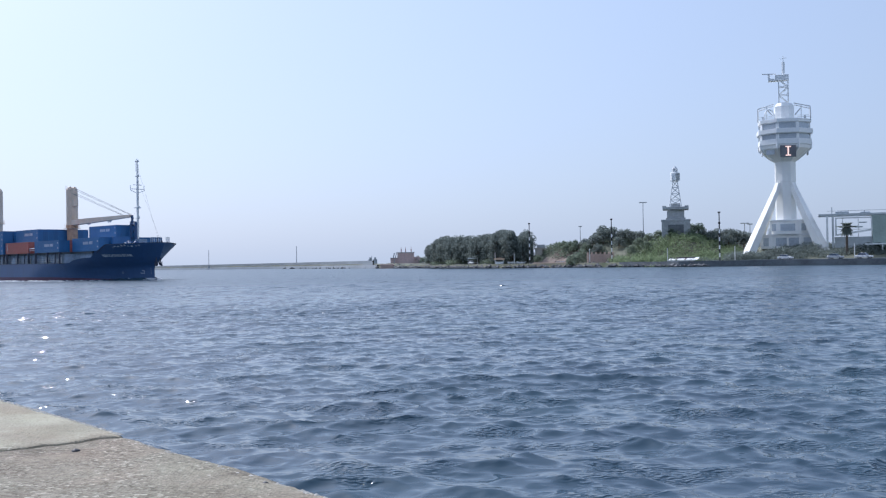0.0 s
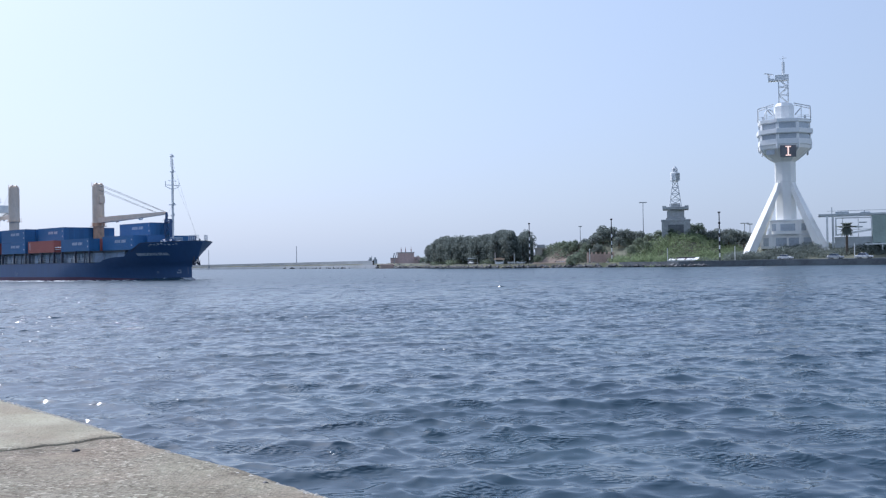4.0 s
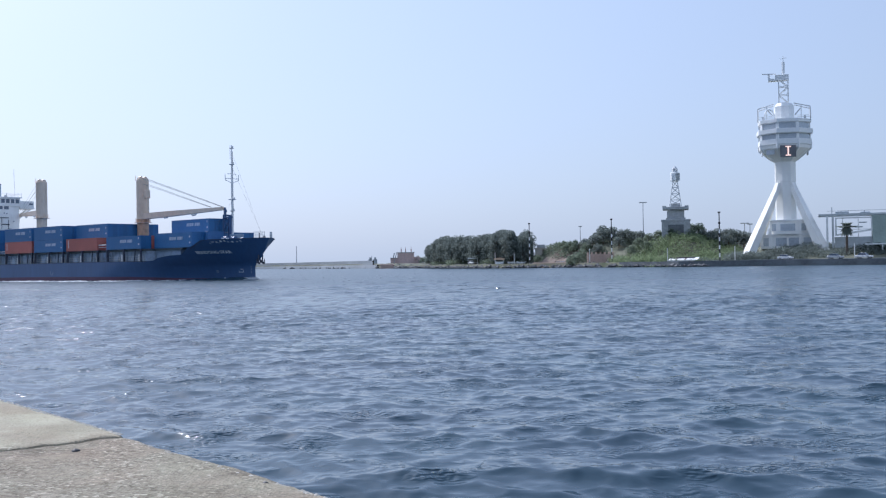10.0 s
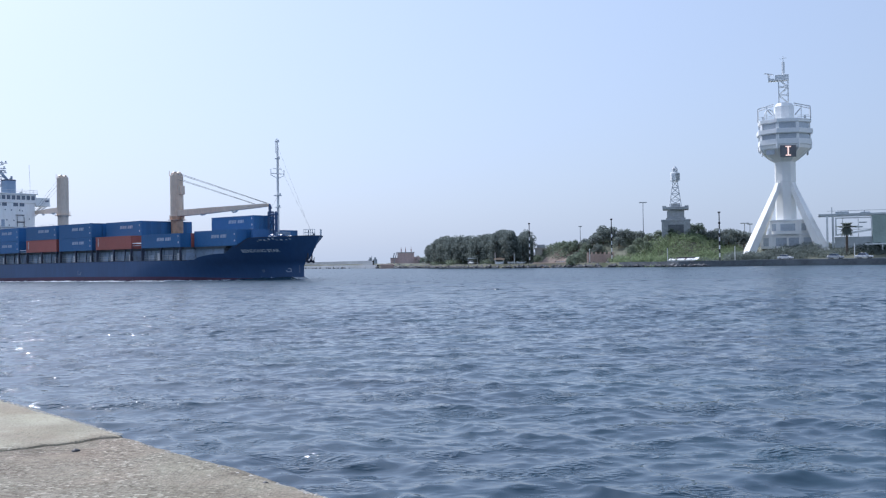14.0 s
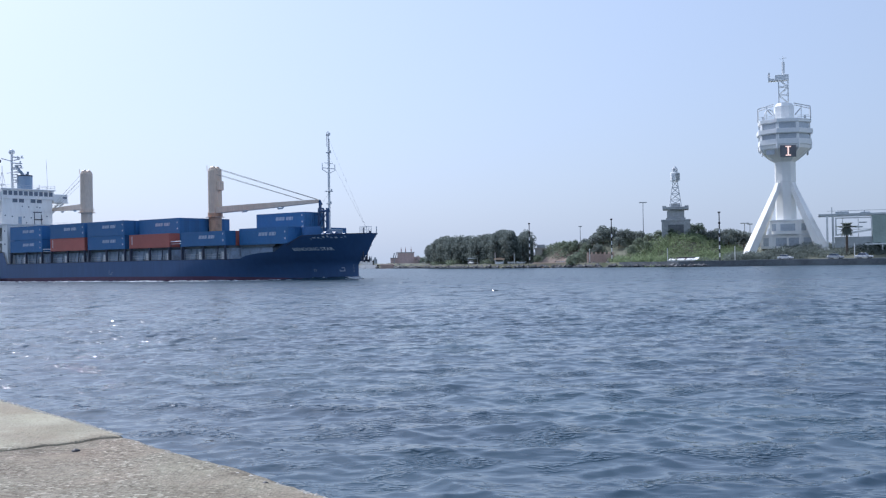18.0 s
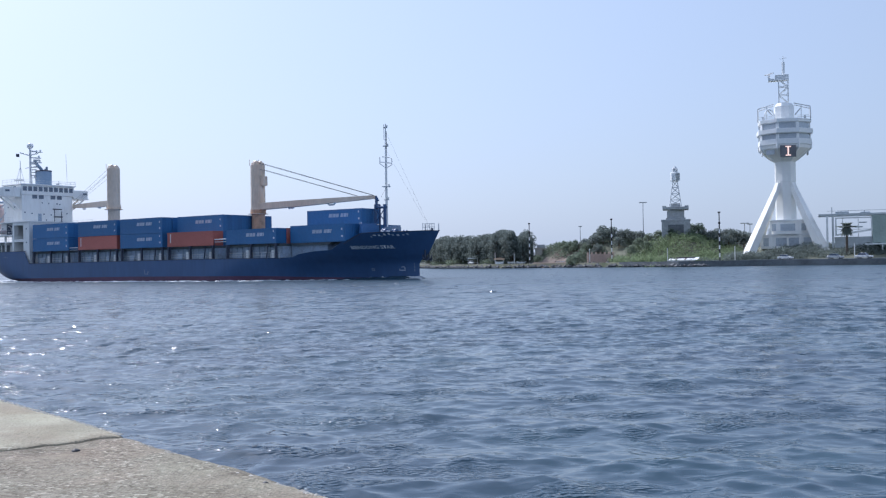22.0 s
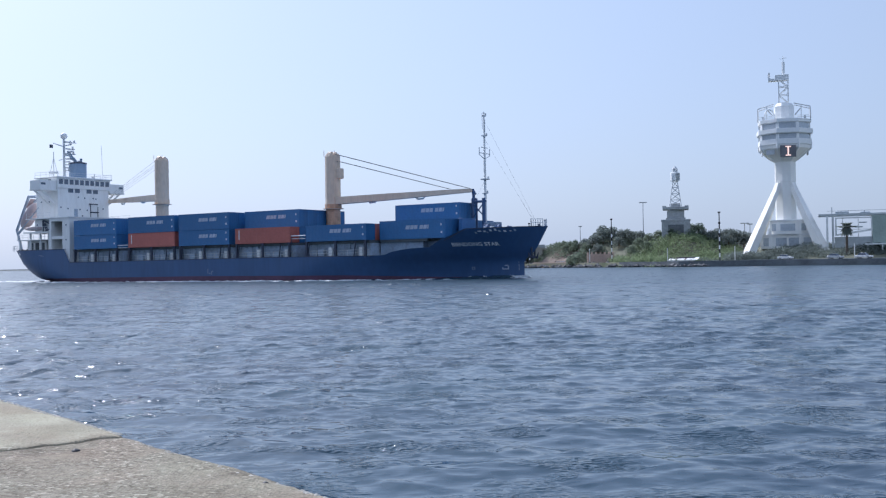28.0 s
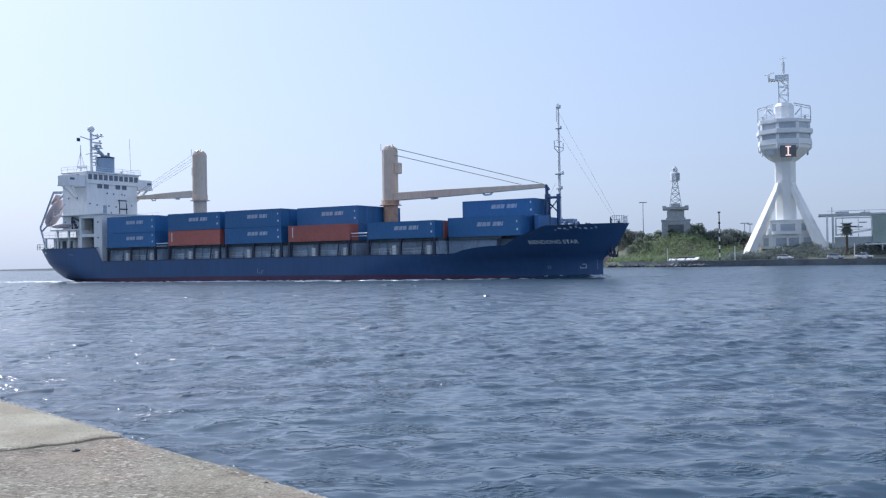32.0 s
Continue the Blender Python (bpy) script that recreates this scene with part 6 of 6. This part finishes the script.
part("lantern", ring_stack(bmesh.new(), [ngon(0.95, 31.8, 8), ngon(0.95, 33.2, 8), ngon(0.6, 33.7, 8), ngon(0.2, 34.1, 8)]), M["pipe"], mon)


# ---- poles ----
def striped_pole(x, y, z0, z1, bands):
    ob = thing("striped_pole", "tall slender pole with black and white bands", "pole", "striped poles along the shore", at=pose(x, y, 0))
    step = (z1 - z0) * 0.74 / bands
    zb = z0
    for k in range(bands):
        part("band", rod(bmesh.new(), (0, 0, zb), (0, 0, zb + step), 0.2, n=10), M["polewhite"] if k % 2 else M["black"], ob)
        zb += step
    part("upper_pole", rod(bmesh.new(), (0, 0, zb), (0, 0, z1), 0.17, 0.14, 8), M["black"], ob)
    part("lamp", boxes((-0.35, 0.35, -0.25, 0.25, z1 - 0.3, z1 + 0.2), (-0.3, 0.3, -0.2, 0.2, z0 + (z1 - z0) * 0.76, z0 + (z1 - z0) * 0.8)), M["black"], ob)
    return ob


striped_pole(82.7, 304, 1.25, 15.88, 9)
striped_pole(57.25, 345, 1.4, 16.0, 9)
striped_pole(32.75, 385, 1.4, 16.5, 9)


def lamp_post(x, y, z1, head=0.9):
    z0 = ground_at(x, y)
    ob = thing("street_lamp", "grey street lamp with a flat double head", "street lamp", "street lamps on the shore", at=pose(x, y, 0))
    part("post", rod(bmesh.new(), (0, 0, z0 - 0.5), (0, 0, z1 - 0.2), 0.17, 0.11, 8), M["stone"], ob)
    part("head", boxes((-head * 1.6, head * 1.6, -0.4, 0.4, z1 - 0.35, z1), bevel=0.08), M["stone"], ob)


lamp_post(75.0, 380, 23.6)
lamp_post(56.8, 420, 16.4, 0.45)
lamp_post(107.5, 362, 14.6)
lamp_post(110.6, 366, 14.4, 0.6)
for x, y, z0, z1 in ((70.2, 318.2, 1.25, 5.3), (86.3, 300.8, 1.25, 5.35), (117.3, 290, 1.25, 5.5), (51.3, 356, 1.25, 5.94), (20.4, 399, 1.25, 5.6), (27.6, 395, 1.4, 5.4)):
    ob = thing("mooring_light_post", "short white post at the water's edge", "post", "white posts on the shore", at=pose(x, y, 0))
    part("post", rod(bmesh.new(), (0, 0, z0 - 0.2), (0, 0, z1), 0.14, 0.12, 8), M["polewhite"], ob)
    part("cap", rod(bmesh.new(), (0, 0, z1), (0, 0, z1 + 0.25), 0.2, 0.12, 8), M["polewhite"], ob)
for x, y, z0, z1 in ((-109.8, 762, 2, 16.5), (-208.5, 905, 2, 17.0), (-45, 640, 2, 7)):
    ob = thing("beacon_pole", "thin grey beacon pole on the breakwater", "pole", "beacon poles on the breakwater", at=pose(x, y, 0))
    part("post", rod(bmesh.new(), (0, 0, z0), (0, 0, z1), 0.28, 0.2, 8), M["stone"], ob)
    part("base", rod(bmesh.new(), (0, 0, z0 - 1.5), (0, 0, z0 + 0.8), 0.9, 0.7, 8), M["breakwater"], ob)


# ---- parked cars ----
def car(x, y, turn, paint, label, van=0.0):
    ob = thing("parked_car", label, "car", "cars on the shore road", at=pose(x, y, 1.345, 0, 0, turn))
    bm = bmesh.new()
    prism(bm, [(-2.2, 0.35), (2.15, 0.35), (2.2, 0.62), (2.1, 0.85), (0.95, 0.98), (-1.9, 1.0), (-2.2, 0.9)], -0.85, 0.85)
    bmesh.ops.bevel(bm, geom=list(bm.edges), offset=0.06, segments=1, affect="EDGES")
    part("body", bm, paint, ob)
    bm = bmesh.new()
    prism(bm, [(-1.75, 0.98), (1.0, 0.96), (0.3, 1.45 + van), (-1.1, 1.48 + van)], -0.72, 0.72)
    part("cabin", bm, M["glass"], ob)
    bm = bmesh.new()
    prism(bm, [(-1.2, 1.46 + van), (0.35, 1.43 + van), (0.25, 1.52 + van), (-1.05, 1.55 + van)], -0.74, 0.74)
    part("roof", bm, paint, ob)
    for wx in (-1.35, 1.35):
        for wy in (-0.8, 0.8):
            w = part("wheel", rod(bmesh.new(), (wx, wy - 0.1, 0.32), (wx, wy + 0.1, 0.32), 0.32, n=14), M["tyre"], ob)
            part("rim", rod(bmesh.new(), (wx, wy - 0.115, 0.32), (wx, wy + 0.115, 0.32), 0.18, n=10), M["pipe"], w)


car(99.6, 296.0, -44, M["carwhite"], "white saloon car parked on the shore road")
car(109.6, 284.2, -47, M["carsilver"], "silver saloon car parked on the shore road")
car(115.9, 279.9, -47, M["carwhite"], "white hatchback parked behind the sea wall", 0.1)
car(12.5, 427.0, -60, M["carwhite"], "white van parked beside the grove", 0.35)


# ---- small things along the shore ----
awning = thing("awning", "small white canopy on posts beside the grove", "canopy", at=pose(12.3, 421.5, 1.3, 0, 0, -8))
bm = bmesh.new()
prism(bm, [(-2.2, 2.3), (2.2, 2.3), (1.6, 2.75), (-1.6, 2.75)], -1.5, 1.5)
part("canopy", bm, M["polewhite"], awning, "white canopy roof")
for sx in (-2.0, 2.0):
    for sy in (-1.3, 1.3):
        part("post", rod(bmesh.new(), (sx, sy, -0.1), (sx, sy, 2.35), 0.06, n=6), M["polewhite"], awning)

boat = thing("beached_boat", "long white boat hull lying on the bank", "boat", at=pose(73.4, 311.8, 1.65, 24, 0, -37.6))
bm = bmesh.new()
prism(bm, [(-4.4, 0.3), (-3.8, 0.0), (3.6, 0.0), (5.3, 0.62), (-4.4, 0.5)], -0.9, 0.9)
part("hull", bm, M["polewhite"], boat)
part("cover", boxes((-4.2, 3.9, 0.45, 0.88, 0.52, 0.85), bevel=0.1), M["black"], boat, "dark strip along the boat's far side")
part("thwart", boxes((-2.0, -1.6, -0.85, 0.85, 0.52, 0.6), (1.0, 1.4, -0.85, 0.85, 0.56, 0.64)), M["bark"], boat)
fence = thing("brick_fence", "red brick fence with evenly spaced piers", "fence", at=pose(1.4, 358, 0))
part("wall", boxes((49.5, 58.6, -0.15, 0.15, 1.2, 4.35)), M["brick"], fence)
for k in range(7):
    part("pier", boxes((49.5 + k * 1.5 - 0.22, 49.5 + k * 1.5 + 0.22, -0.3, 0.3, 1.2, 5.0)), M["brick"], fence)
hut = thing("low_hut", "low flat-roofed hut on the soil bank", "hut", at=pose(39.6, 402, 4.5))
part("wall", boxes((-3.0, 3.0, -2, 2, -1.5, 2.6)), M["beige"], hut)
part("roof", boxes((-3.4, 3.4, -2.3, 2.3, 2.6, 3.0)), M["beige"], hut)
part("water_tank", boxes((-2.4, 0.8, -1, 1, 3.0, 4.2), bevel=0.1), M["stone"], hut)
part("door", boxes((-0.5, 0.5, -2.06, -1.98, 0, 2.0)), M["bark"], hut)
tarp = thing("covered_stall", "small stall under a faded orange tarpaulin", "stall", at=pose(21.9, 398, 1.35))
bm = bmesh.new()
prism(bm, [(-1.8, 1.7), (1.8, 1.5), (2.1, 2.1), (0.2, 2.5), (-2.0, 2.2)], -1.4, 1.4)
part("tarpaulin", bm, M["orange"], tarp, "orange tarpaulin")
for sx in (-1.6, 1.6):
    for sy in (-1.2, 1.2):
        part("leg", rod(bmesh.new(), (sx, sy, 0), (sx, sy, 1.7), 0.05, n=6), M["pipe"], tarp)
part("counter", boxes((-1.5, 1.5, -1.0, -0.6, 0, 0.9)), M["panel"], tarp)
for x, y, turn, s in ((27.0, 398, 20, 1.0), (30.2, 396.5, -10, 0.8), (43.5, 380, 5, 0.7)):
    b = thing("small_boat", "small white skiff drawn up on the shore", "boat", "boats on the shore", at=pose(x, y, 1.4, 0, 0, turn) @ Matrix.Scale(s, 4))
    bm = bmesh.new()
    prism(bm, [(-2.2, 0.6), (-2.0, 0.05), (1.8, 0.05), (2.6, 0.9), (-2.2, 0.75)], -0.75, 0.75)
    part("hull", bm, M["polewhite"], b)
    part("engine", boxes((-2.6, -2.2, -0.2, 0.2, 0.3, 1.1), bevel=0.05), M["black"], b)

red_house = thing("harbour_hut", "faded red harbour building with small roof masts", "building", at=pose(-20.5, 562, 3.0))
part("wall", boxes((-4.6, 4.4, -3, 3, -0.8, 5.0), (-8.5, -4.6, -2.5, 2.5, -0.8, 2.2)), M["redpaint"], red_house)
part("roof", boxes((-4.9, 4.7, -3.3, 3.3, 5.0, 5.35), (-8.7, -4.5, -2.7, 2.7, 2.2, 2.45)), M["stone"], red_house)
for x in (-2.6, -0.2, 2.9):
    part("roof_mast", boxes((x - 0.3, x + 0.3, -0.3, 0.3, 5.3, 7.2), (x - 0.12, x + 0.12, -0.12, 0.12, 7.2, 8.2)), M["redpaint"], red_house)
part("lean_to", boxes((4.4, 7.6, -2, 2, -0.8, 2.8), bevel=0.1), M["redpaint"], red_house, "lower faded red lean-to")
part("derrick", rods(((-6.6, -2.6, -0.8), (-5.0, -2.6, 5.4), 0.22), ((-6.9, -2.6, 2.4), (-6.3, -2.6, 5.0), 0.3), n=8), M["stone"], red_house, "grey slanting derrick")
slip = thing("red_slipway", "pale reddish slipway running into the water", "slipway", kind="structure", at=pose(-29.2, 536, 0))
part("ramp", boxes((-3.6, 3.2, -6, 12, -1, 2.0), bevel=0.2), M["brick"], slip)
for x, y, z in ((-46, 642, 3.0), (-42.5, 636, 3.0)):
    b = thing("bollard_block", "dark block standing on the breakwater", "block", "blocks on the breakwater", at=pose(x, y, z))
    part("block", boxes((-1.2, 1.2, -1, 1, -1, 2.2), (-0.6, 0.6, -0.6, 0.6, 2.2, 3.4), bevel=0.15), M["stone"], b)


# ---- what moves ----
def motions():
    walk(ship, SHIP_PATH)
    for ob, local in cargo:
        walk(ob, [(t, m @ local) for t, m in SHIP_PATH])
    walk(scanner, [(k * 0.5, pose(-4.3, 0, 61.0, 0, 0, 20 + k * 72)) for k in range(65)])
    walk(sea, [(0.0, pose(0, 0, SEA_Z)), (16.0, pose(DRIFT[0] / 2, DRIFT[1] / 2, SEA_Z)), (32.0, pose(*DRIFT, SEA_Z))])


motions()
